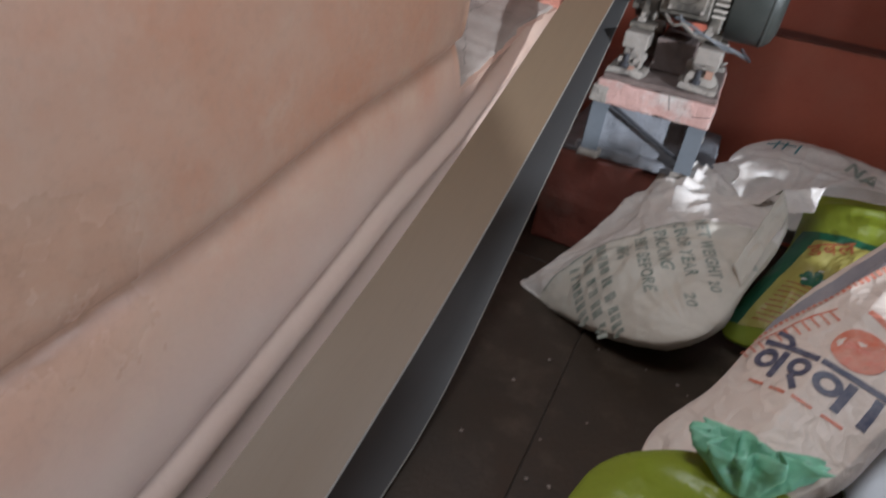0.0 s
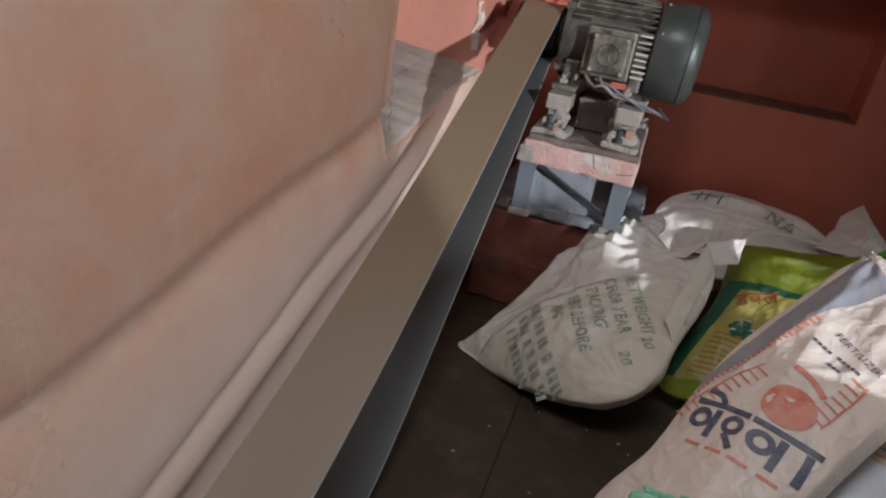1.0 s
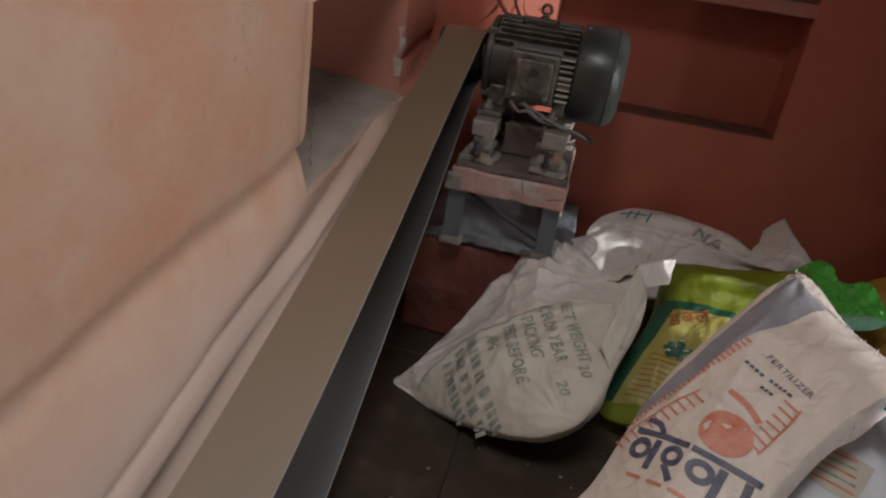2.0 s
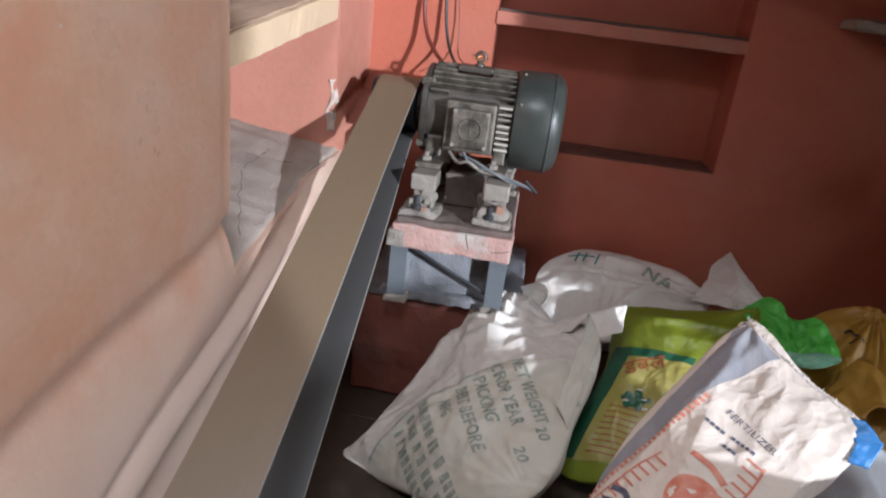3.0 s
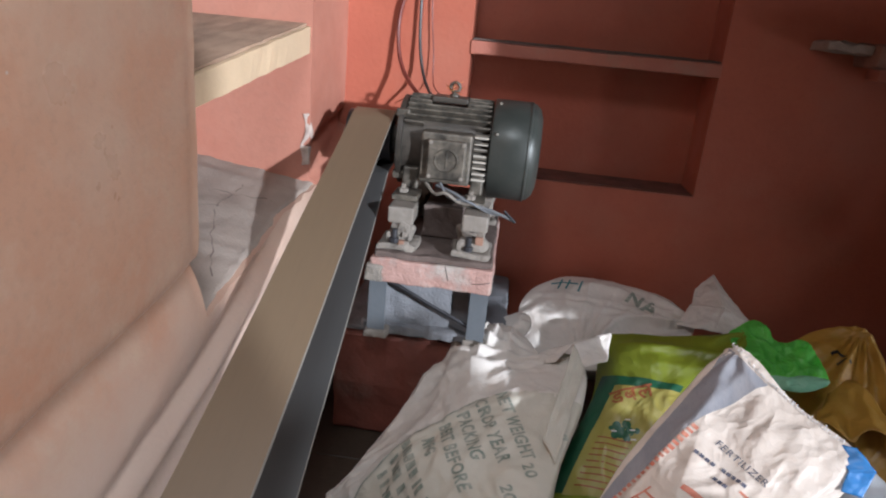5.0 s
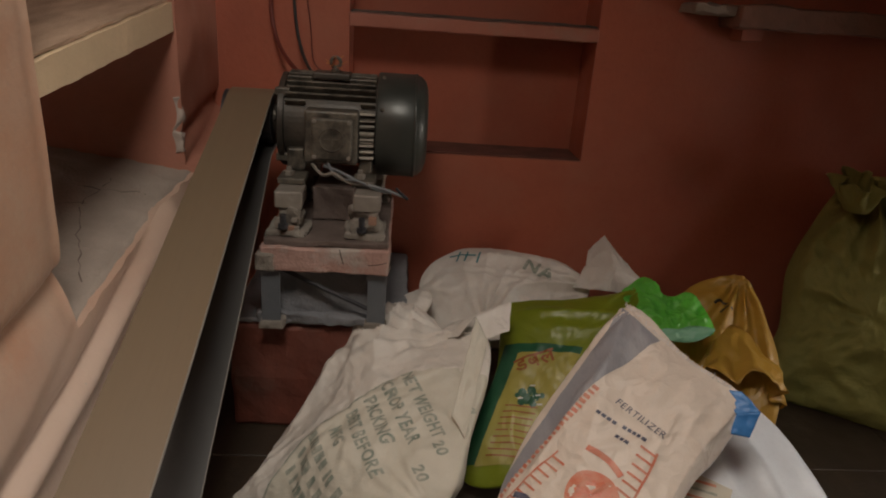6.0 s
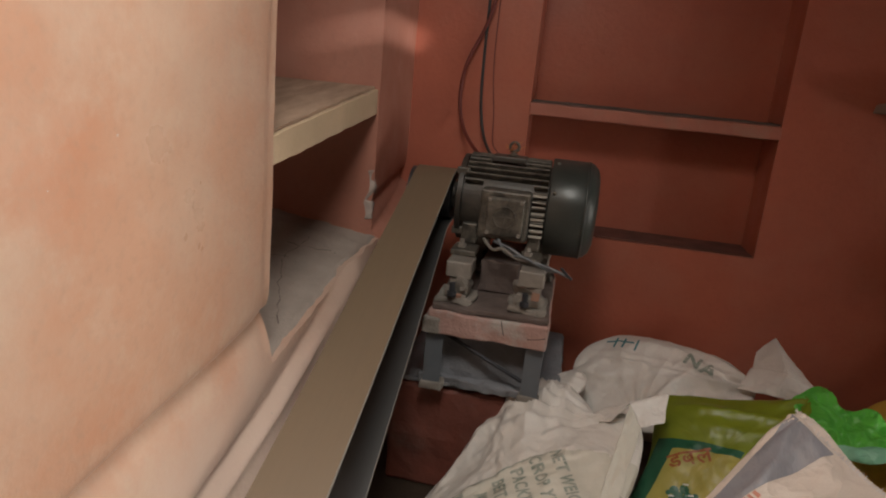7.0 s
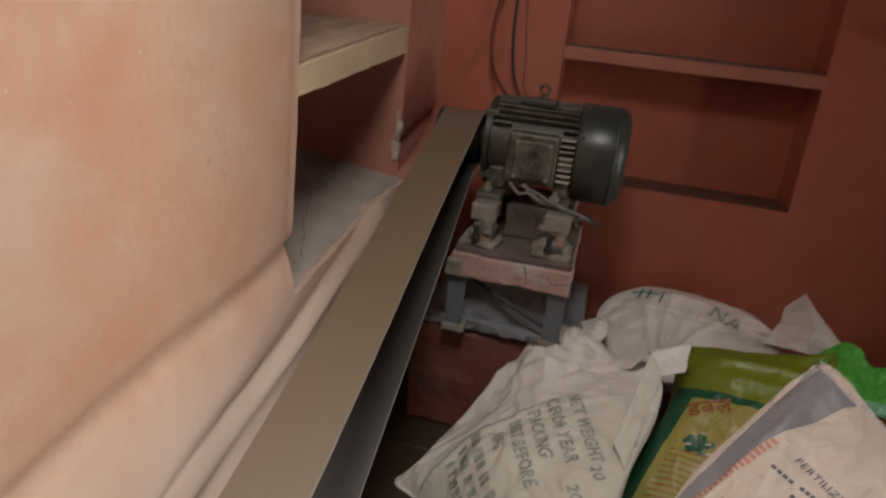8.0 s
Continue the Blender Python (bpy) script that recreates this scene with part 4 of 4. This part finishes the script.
for words, x, y, ang, size in (("NET WEIGHT", 0.066, 0.052, -14, 0.040), ("CROP YEAR", 0.056, -0.002, -14, 0.043), ("PACKING", 0.058, -0.056, -14, 0.043), ("BEST BEFORE", 0.050, -0.108, -14, 0.043), ("MFG", 0.056, -0.160, -14, 0.043)):
    ink.words(words, x, y, ang, size, INKGREEN, wide=0.66, bold=0.0014)
random.seed(41)
for x, y, long in ((0.022, -0.196, 0.25), (0.022, -0.240, 0.22), (0.026, -0.284, 0.17)):      # unreadable lines of print
    k = 0.0
    while k < long:
        wide = random.uniform(0.008, 0.015)
        ink.line("print_bar", [(x + k, y - k * 0.22 + random.uniform(-0.001, 0.001)), (x + k + wide, y - (k + wide) * 0.22)], random.uniform(0.026, 0.031), INKGREEN, n=4)
        k += wide + random.choice((0.005, 0.006, 0.016))
for text, x, y in (("10", 0.185, 0.115), ("20", 0.245, 0.0), ("20", 0.268, -0.07)):
    ink.words(text, x, y, -14, 0.034, INKGREEN, bold=0.0012)
ink.line("border_line", [(0.016, -0.385), (0.011, -0.23), (0.044, -0.082), (0.058, 0.035)], 0.0035, INKGREEN, n=60)
def lifted(m, d):
    return m @ Matrix.Translation((0, 0, d))


part("tied_corner", pillow(lifted(A, 0.0), [(-0.30, 0.19), (-0.305, 0.25), (-0.295, 0.29), (-0.265, 0.31), (-0.225, 0.30), (-0.195, 0.26), (-0.20, 0.21), (-0.25, 0.17)], (-0.25, 0.24), 0.025, 0.02, 0.014, 31, 16, 90, folds=16), SACKWHITE, SACK, "crumpled tied corner", smooth=True)
film(part("tied_ear", creased(A, [
    ((-0.050, 0.235, 0.035), (-0.012, 0.305, 0.040), (0.032, 0.412, 0.025), (0.040, 0.300, 0.078)),
    ((0.040, 0.300, 0.078), (0.032, 0.412, 0.025), (0.088, 0.350, 0.005), (0.092, 0.285, 0.035)),
    ((-0.050, 0.235, 0.035), (0.040, 0.300, 0.078), (0.040, 0.235, 0.060), (-0.02, 0.195, 0.040))], 0.008, 32, 18), SACKWHITE, SACK, "twisted folded ear of the sack", smooth=True), 0.002)
film(part("folded_edge", creased(A, [
    ((0.045, 0.300, 0.078), (0.092, 0.285, 0.035), (0.270, 0.065, 0.016), (0.222, 0.075, 0.050))], 0.009, 35, 24), SACKPRINT, SACK, "greyed printed strip folded along the sack", smooth=True), 0.002)

B = plane_frame((0.6, 2.2, 0.35), (-0.1, -0.597, 0.796))
SACKB = thing("sack", (0.55, 2.25, 0), "white woven sack with green marks lying by the wall", "sack", "filled sacks")
bagb = part("bag", pillow(B, [(-0.32, -0.06), (-0.30, 0.02), (-0.25, 0.07), (-0.19, 0.105), (-0.10, 0.115), (0.0, 0.11), (0.10, 0.095), (0.17, 0.06), (0.22, 0.01), (0.2, -0.06), (0.12, -0.13), (0.0, -0.2), (-0.15, -0.22), (-0.28, -0.18)], (-0.06, -0.04), 0.03, 0.22, 0.016, 4, 44, 200,
    gather=((0.24, 0.0, 1.2, 0.16, 8), (-0.34, -0.08, 0.8, 0.16, 6)), ridges=((-0.27, -0.02, 0.02, -0.01, 0.018, 0.02), (-0.1, -0.08, 0.15, 0.02, 0.018, 0.02), (-0.18, 0.08, 0.15, 0.05, 0.012, 0.02), (-0.08, -0.18, -0.02, -0.06, 0.03, 0.02)), drape=((0.26, 0.0, 140, 215, 5, 0.03, 0.2), (-0.1, -0.2, 40, 130, 5, 0.03, 0.15)), flaps=((-0.3, 0.0, 0.16, 0.0, 0.016, 0.008),)), SACKWHITE, SACKB, smooth=True)
inkb = Cloth(bagb, B)
inkb.words("NA", 0.0, 0.028, -22, 0.066, INKGREEN, bold=0.0025)
for x in (-0.21, -0.185, -0.145):
    inkb.line("print_bar", [(x, 0.03), (x + 0.008, 0.075)], 0.006, INKTEAL, n=8)
inkb.line("print_bar", [(-0.235, 0.055), (-0.20, 0.06), (-0.15, 0.058)], 0.006, INKTEAL, n=10)
film(part("folded_mouth", creased(lifted(B, 0.005), [
    ((0.165, -0.02, 0.030), (0.200, 0.065, 0.025), (0.290, 0.060, 0.055), (0.270, -0.03, 0.050)),
    ((0.203, 0.055, 0.020), (0.212, 0.135, 0.015), (0.266, 0.212, 0.0), (0.290, 0.060, 0.055)),
    ((0.290, 0.060, 0.055), (0.266, 0.212, 0.0), (0.350, 0.105, -0.020), (0.400, 0.040, -0.005)),
    ((0.270, -0.03, 0.050), (0.290, 0.060, 0.055), (0.400, 0.040, -0.005), (0.370, -0.02, 0.010)),
    ((0.203, 0.055, 0.020), (0.212, 0.135, 0.015), (0.300, 0.120, -0.045), (0.300, 0.050, -0.040))], 0.006, 33, 16), SACKWHITE, SACKB, "stiff folded mouth of the sack", smooth=True), 0.002)

G = plane_frame((0.7, 1.9, 0.35), (-0.303, -0.505, 0.808))
GREEN = thing("seed_bag", (0.7, 1.85, 0), "lime green and yellow printed plastic seed bag", "bag", "filled sacks")
bagg = part("bag", pillow(G, [(-0.21, 0.0), (-0.15, 0.04), (-0.05, 0.075), (0.06, 0.125), (0.14, 0.17), (0.19, 0.12), (0.17, 0.0), (0.12, -0.15), (0.08, -0.3), (0.04, -0.43), (-0.04, -0.50), (-0.12, -0.50), (-0.14, -0.38), (-0.15, -0.2), (-0.18, -0.1)], (0.0, -0.12), 0.04, 0.14, 0.012, 6, 34, 150,
    gather=((0.14, 0.16, 1.0, 0.12, 7),), ridges=((-0.15, -0.02, 0.14, 0.06, 0.028, 0.022), (-0.12, -0.07, 0.12, 0.0, 0.012, 0.015))), GREENBAG, GREEN, smooth=True)
inkg = Cloth(bagg, G)
inkg.patch("print_border", [(-0.135, -0.48), (0.03, -0.42), (0.06, -0.075), (-0.150, -0.125)], DKGREEN, 0.0014, 50, 70, "dark green printed border")
inkg.patch("print_panel", [(-0.095, -0.47), (0.03, -0.42), (0.06, -0.095), (-0.100, -0.145)], YELLOWPANEL, 0.0024, 50, 70, "yellow printed panel")
inkg.words("डबल", -0.082, -0.200, 36, 0.056, INKBROWN, 0.003, bold=0.0012)
for x, y, r in ((-0.030, -0.262, 0.016), (-0.046, -0.250, 0.012), (-0.012, -0.250, 0.013), (-0.026, -0.236, 0.012), (-0.040, -0.276, 0.010), (-0.010, -0.270, 0.010), (0.004, -0.240, 0.008), (-0.056, -0.262, 0.007)):
    inkg.disc("plant_emblem", x, y, r, DKGREEN, 0.003, 9)
for x, y in ((-0.052, -0.270), (-0.012, -0.246), (-0.034, -0.226), (0.0, -0.268)):
    inkg.line("emblem_light", [(x, y), (x + 0.012, y + 0.006)], 0.004, FRAY, 0.0036, 5)
for k in range(9):
    inkg.line("print_bar", [(-0.075, -0.30 - 0.017 * k), (-0.03, -0.285 - 0.017 * k), (0.005, -0.275 - 0.017 * k)], 0.004, INKBROWN, 0.003, 10)
part("open_mouth", pillow(lifted(G, 0.012), [(0.10, 0.135), (0.118, 0.175), (0.145, 0.207), (0.175, 0.195), (0.205, 0.165), (0.235, 0.165), (0.265, 0.19), (0.295, 0.18), (0.33, 0.14), (0.36, 0.085), (0.30, 0.06), (0.24, 0.055), (0.18, 0.07), (0.14, 0.09)], (0.23, 0.125), 0.004, 0.03, 0.024, 41, 22, 150, folds=13), VIVIDGREEN, GREEN, "crinkled vivid green open mouth", smooth=True)
part("mouth_lip", pillow(lifted(G, 0.022), [(0.235, 0.05), (0.27, 0.06), (0.31, 0.085), (0.362, 0.09), (0.335, 0.05), (0.295, 0.028), (0.255, 0.028)], (0.30, 0.055), 0.01, 0.01, 0.008, 42, 14, 90, folds=16), MINT, GREEN, "pale mint folded lip", smooth=True)

F = plane_frame((0.583, 1.22, 0.342), (-0.628, -0.262, 0.733))
RIDGE = (-0.25, 0.34, 0.02, -0.10, 0.55)
FERT = thing("fertiliser_bag", (0.62, 1.2, 0), "white printed fertiliser bag with a torn open mouth", "bag", "filled sacks")
bagf = part("bag", pillow(F, [(-0.02, -0.44), (-0.07, -0.29), (-0.125, -0.19), (-0.17, -0.11), (-0.215, 0.0), (-0.24, 0.12), (-0.262, 0.26), (-0.262, 0.335), (-0.215, 0.352), (-0.11, 0.335), (0.0, 0.345), (0.025, 0.30), (0.04, 0.2), (0.075, 0.08), (0.13, -0.05), (0.2, -0.2), (0.2, -0.4), (0.1, -0.5)], (-0.05, -0.02), 0.012, 0.16, 0.009, 9, 44, 200, 3.0,
    gather=((-0.24, 0.34, 0.8, 0.14, 9),), ridges=((-0.2, 0.3, -0.1, -0.15, 0.012, 0.02), (-0.06, 0.33, 0.03, 0.05, 0.012, 0.015), (-0.12, 0.33, -0.02, 0.12, 0.014, 0.012), (-0.02, 0.32, 0.03, 0.14, 0.01, 0.01), (-0.16, 0.34, -0.09, 0.20, 0.011, 0.008), (-0.20, 0.34, -0.15, 0.12, 0.010, 0.009), (-0.05, 0.34, -0.08, 0.20, 0.012, 0.008), (-0.09, 0.34, -0.01, 0.24, 0.009, 0.007), (0.0, 0.2, -0.08, 0.02, 0.008, 0.008), (0.05, 0.1, -0.03, -0.02, 0.008, 0.009)), bend=RIDGE), BIRLA, FERT, smooth=True)
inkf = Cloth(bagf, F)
inkf.patch("gusset", [(-0.258, 0.330), (-0.168, -0.122), (-0.146, -0.138), (-0.158, 0.325)], GREYSTRIPE, 0.0015, 90, 20, "grey-blue side stripe")
inkf.line("print_bar", [(-0.128, -0.20), (-0.118, -0.1), (-0.108, 0.01)], 0.0035, INKRED, n=24)
for k in range(11):
    v = -0.195 + 0.019 * k
    inkf.line("print_tick", [(-0.128 + 0.09 * (v + 0.2), v), (-0.096 + 0.09 * (v + 0.2), v + 0.004)], 0.0045, INKRED, n=6)
for k in range(26):
    v = -0.16 + 0.0125 * k
    inkf.line("print_mark", [(-0.148 - 0.012 * (v + 0.16), v), (-0.136 - 0.012 * (v + 0.16), v + 0.002)], 0.008 if k % 3 else 0.006, INKRED, n=4)
inkf.disc("red_disc", -0.004, -0.004, 0.046, INKRED, 0.0022, label="orange-red printed disc")
inkf.line("print_bar", [(-0.07, 0.055), (-0.035, 0.065), (0.0, 0.06)], 0.012, INKRED, n=14)
inkf.words("FERTILIZER", -0.108, 0.158, 6, 0.019, INKBLUE)
for x, y, count in ((-0.112, 0.120, 4), (-0.066, 0.133, 5), (-0.060, 0.110, 3)):
    for k in range(count):
        inkf.line("print_bar", [(x + 0.0095 * k, y + 0.0022 * k), (x + 0.0095 * k + 0.007, y + 0.0022 * k + 0.0016)], 0.007, INKBLUE, n=4)
inkf.line("print_bar", [(0.048, 0.02), (0.03, 0.08), (0.006, 0.14)], 0.0035, INKRED, n=16)
for k in range(7):
    v = 0.025 + 0.018 * k
    inkf.line("print_tick", [(0.047 - 0.35 * (v - 0.025), v), (0.018 - 0.35 * (v - 0.025), v - 0.004)], 0.0045, INKRED, n=6)
# the large dark-blue brand word, imitated letter-like with rings, bars and strokes
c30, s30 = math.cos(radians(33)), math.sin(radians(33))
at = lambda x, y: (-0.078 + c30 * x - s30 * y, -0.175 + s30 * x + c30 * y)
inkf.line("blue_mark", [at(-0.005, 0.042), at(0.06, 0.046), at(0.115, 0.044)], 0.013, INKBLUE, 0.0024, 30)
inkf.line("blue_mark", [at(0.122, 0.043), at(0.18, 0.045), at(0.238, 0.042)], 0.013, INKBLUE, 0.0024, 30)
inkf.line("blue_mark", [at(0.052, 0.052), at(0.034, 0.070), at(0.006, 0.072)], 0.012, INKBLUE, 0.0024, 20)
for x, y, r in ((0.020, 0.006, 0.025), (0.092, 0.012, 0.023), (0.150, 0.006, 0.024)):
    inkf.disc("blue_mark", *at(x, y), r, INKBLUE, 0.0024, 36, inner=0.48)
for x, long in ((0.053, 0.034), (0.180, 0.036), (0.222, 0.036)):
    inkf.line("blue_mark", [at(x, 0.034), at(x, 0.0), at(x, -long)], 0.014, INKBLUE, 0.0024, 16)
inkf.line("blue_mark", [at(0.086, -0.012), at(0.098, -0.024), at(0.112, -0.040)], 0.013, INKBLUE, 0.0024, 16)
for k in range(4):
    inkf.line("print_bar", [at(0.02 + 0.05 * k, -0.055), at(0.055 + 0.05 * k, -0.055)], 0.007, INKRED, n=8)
random.seed(11)
bm = bmesh.new()
for k in range(90):
    f = k / 89
    u, v = (-0.262 + 0.26 * f, 0.343 - 0.012 * math.sin(3 * f))
    z = -0.55 * max(0.0, 0.852 * (u + 0.25) + 0.523 * (v - 0.34))
    p = F @ Vector((u, v - 0.004, z + 0.004))
    q = F.to_3x3() @ Vector((random.uniform(-0.6, 0.6), 1, random.uniform(-0.5, 0.8)))
    pipe([p, p + q * 0.003, p + q * random.uniform(0.004, 0.009) + Vector((0, 0, random.uniform(-0.003, 0.003)))], 0.0008, 5, 4, bm)
part("frayed_threads", bm, FRAY, FERT, "frayed white threads along the torn mouth")
film(part("lining_tab", creased(F, [
    ((-0.025, 0.325, -0.105), (0.005, 0.350, -0.110), (0.050, 0.340, -0.135), (0.028, 0.306, -0.118)),
    ((0.028, 0.306, -0.118), (0.050, 0.340, -0.135), (0.060, 0.290, -0.150), (0.040, 0.270, -0.130))], 0.006, 51, 12), BLUETAB, FERT, "blue inner lining at the torn mouth", smooth=True), 0.002)

W = plane_frame((0.9, 1.2, 0.15), (-0.111, -0.444, 0.889))
WHITE = thing("plastic_sack", (0.95, 1.3, 0), "smooth white plastic sack with worn print", "sack", "filled sacks")
bagw = part("bag", pillow(W, [(-0.16, 0.2), (-0.06, 0.36), (0.03, 0.415), (0.1, 0.375), (0.16, 0.28), (0.21, 0.16), (0.25, 0.0), (0.22, -0.2), (0.05, -0.3), (-0.15, -0.25), (-0.25, -0.05)], (0.0, 0.05), 0.06, 0.2, 0.008, 12, 28, 110, ridges=((0.0, 0.35, 0.12, 0.05, 0.02, 0.02), (-0.06, 0.3, 0.04, 0.0, 0.014, 0.02))), WHITEFILM, WHITE, smooth=True)
inkw = Cloth(bagw, W)
inkw.patch("print_panel", [(-0.16, 0.10), (-0.05, 0.06), (-0.02, 0.16), (-0.14, 0.22)], SACKPRINT, 0.002, 10, 10, "worn cream print")
for k in range(5):
    inkw.line("print_bar", [(-0.14, 0.11 + 0.02 * k), (-0.05, 0.085 + 0.02 * k)], 0.006, INKGREEN if k % 2 else INKRED, 0.003, 8)

Y = plane_frame((1.15, 1.85, 0.3), (-0.333, -0.667, 0.667))
YEL = thing("mustard_bag", (1.15, 1.9, 0), "crumpled mustard yellow plastic bag hanging open", "bag", "filled sacks")
bagy = part("bag", pillow(Y, [(-0.19, 0.08), (-0.15, 0.17), (-0.09, 0.22), (-0.01, 0.245), (0.04, 0.19), (0.08, 0.11), (0.12, 0.02), (0.14, -0.12), (0.1, -0.3), (-0.05, -0.35), (-0.18, -0.25), (-0.2, -0.05)], (0.0, -0.02), 0.02, 0.16, 0.012, 14, 28, 120, gather=((-0.02, 0.22, 1.0, 0.14, 7),), drape=((-0.01, 0.26, 225, 315, 5, 0.055, 0.22),), ridges=((-0.02, 0.2, -0.06, -0.1, 0.03, 0.02), (0.05, 0.17, 0.12, -0.1, 0.03, 0.02))), MUSTARD, YEL, smooth=True)
inky = Cloth(bagy, Y)
for k in range(2):
    inky.line("print_bar", [(-0.07 + 0.02 * k, 0.135 - 0.02 * k), (-0.055 + 0.02 * k, 0.15 - 0.02 * k), (-0.035 + 0.015 * k, 0.14 - 0.02 * k)], 0.007, DARKIRON, 0.003, 10)
film(part("open_mouth", frill((1.16, 1.90, 0.35), (1.13, 1.73, 0.25), 0.04, 0.105, 4, 0.25, 0.8, 5), MUSTARD, YEL, "dark open mouth with a rolled rim", smooth=True))

O = plane_frame((1.65, 2.2, 0.35), (-0.45, -0.7, 0.35))
OLI = thing("net_sack", (1.7, 2.15, 0), "full olive green woven sack standing in the corner", "sack", "filled sacks")
part("bag", pillow(O, [(-0.16, -0.36), (-0.13, -0.15), (-0.15, 0.05), (-0.11, 0.22), (-0.07, 0.33), (-0.02, 0.395), (0.08, 0.35), (0.22, 0.3), (0.36, 0.2), (0.4, -0.1), (0.35, -0.36), (0.1, -0.38)], (0.12, -0.05), 0.10, 0.12, 0.030, 15, 40, 160, folds=7, drape=((0.05, 0.40, 205, 335, 7, 0.06, 0.3),), gather=((0.05, 0.36, 1.2, 0.2, 8),), ridges=((0.05, 0.36, -0.08, 0.0, 0.03, 0.03), (0.1, 0.33, 0.2, -0.1, 0.03, 0.03))), OLIVE, OLI, smooth=True)
film(part("tied_top", frill((1.625, 2.17, 0.655), (1.60, 2.15, 0.755), 0.035, 0.07, 7, 0.35, 0.6, 9), OLIVE, OLI, "gathered tied top", smooth=True))

N = plane_frame((0.36, 0.86, 0.13), (0.0, -0.316, 0.949))
NEAR = thing("green_bag", (0.36, 0.86, 0), "green plastic bag with a crumpled mint top", "bag", "filled sacks")
part("bag", pillow(N, [(-0.20, -0.15), (-0.19, -0.04), (-0.15, 0.03), (-0.08, 0.08), (0.0, 0.11), (0.1, 0.11), (0.2, 0.06), (0.24, -0.06), (0.2, -0.2), (0.05, -0.27), (-0.1, -0.25)], (0.02, -0.07), 0.035, 0.14, 0.008, 17, 28, 110, gather=((0.08, 0.02, 1.0, 0.12, 9),)), GREENBAG, NEAR, smooth=True)
film(part("crumpled_top", frill((0.43, 0.90, 0.165), (0.425, 0.94, 0.245), 0.030, 0.100, 11, 0.30, 0.7, 6, 120), MINT, NEAR, "crumpled mint green top", smooth=True))

# ---- floor slabs ----
slabs = {}
for i in range(-2, 5):
    for j in range(-3, 3):
        x0, y0 = 0.05 + 0.56 * i, 0.55 + 1.2 * j
        me = slabs.get("slab")
        if me is None:
            bm = box((0.0012, 0.0012, -0.03), (0.5588, 1.1988, 0.0), 0.0015, segments=1)
            me = bpy.data.meshes.new("floor_slab")
            bm.to_mesh(me)
            bm.free()
            me.materials.append(FLOOR)
            slabs["slab"] = me
        ob = new("floor_slab", me)
        ob.location = (x0, y0, random.uniform(-0.0015, 0.0))
        ob.parent = FLOOR_OB
random.seed(21)
CR = bmesh.new()
for k in range(34):
    x, y = random.uniform(-0.12, 0.9), random.uniform(0.85, 1.75)
    r = random.uniform(0.001, 0.0035)
    box((x - r, y - r, 0.0), (x + r * 1.3, y + r, r * 0.9), 0, CR, Matrix.Rotation(random.uniform(0, 3), 4, "Z"))
tagged(part("grain_litter", CR, CEMENT), "pale spilt grain and crumbs on the floor", "litter", kind="stuff")


def motions():
    # the two added door leaves, out of view, swing across the light
    swing1 = [(0, 100), (1.0, 92), (1.5, 36), (2.0, 50), (2.6, 100), (5.25, 100), (5.5, 42), (5.65, 36), (5.85, 26), (6.2, 5), (8.0, 3)]
    swing2 = [(0, 165), (1.0, 160), (1.5, 75), (2.0, 80), (2.6, 165), (5.45, 165), (5.65, 100), (5.85, 24), (6.2, 14), (6.5, 14), (8.0, 14)]
    for name, y, s, rows in (("added_door_1", D1 - 0.01, 1, swing1), ("added_door_2", D0 + 0.01, -1, swing2)):
        walk(bpy.data.objects[name], [(t, pose(RX + 0.1, y, 0.0, 0, 0, s * a)) for t, a in rows])

    # the added shutter slides open to brighten the left wall
    slide = [(0, 0.595), (0.9, 0.595), (1.5, 0.95), (1.7, 0.95), (2.5, 0.595), (5.5, 0.595), (6.0, 0.61), (6.25, 0.76), (6.6, 1.02), (8.0, 1.05)]
    walk(SHUTTER, [(t, pose(0.0, y, 0.0)) for t, y in slide])


motions()
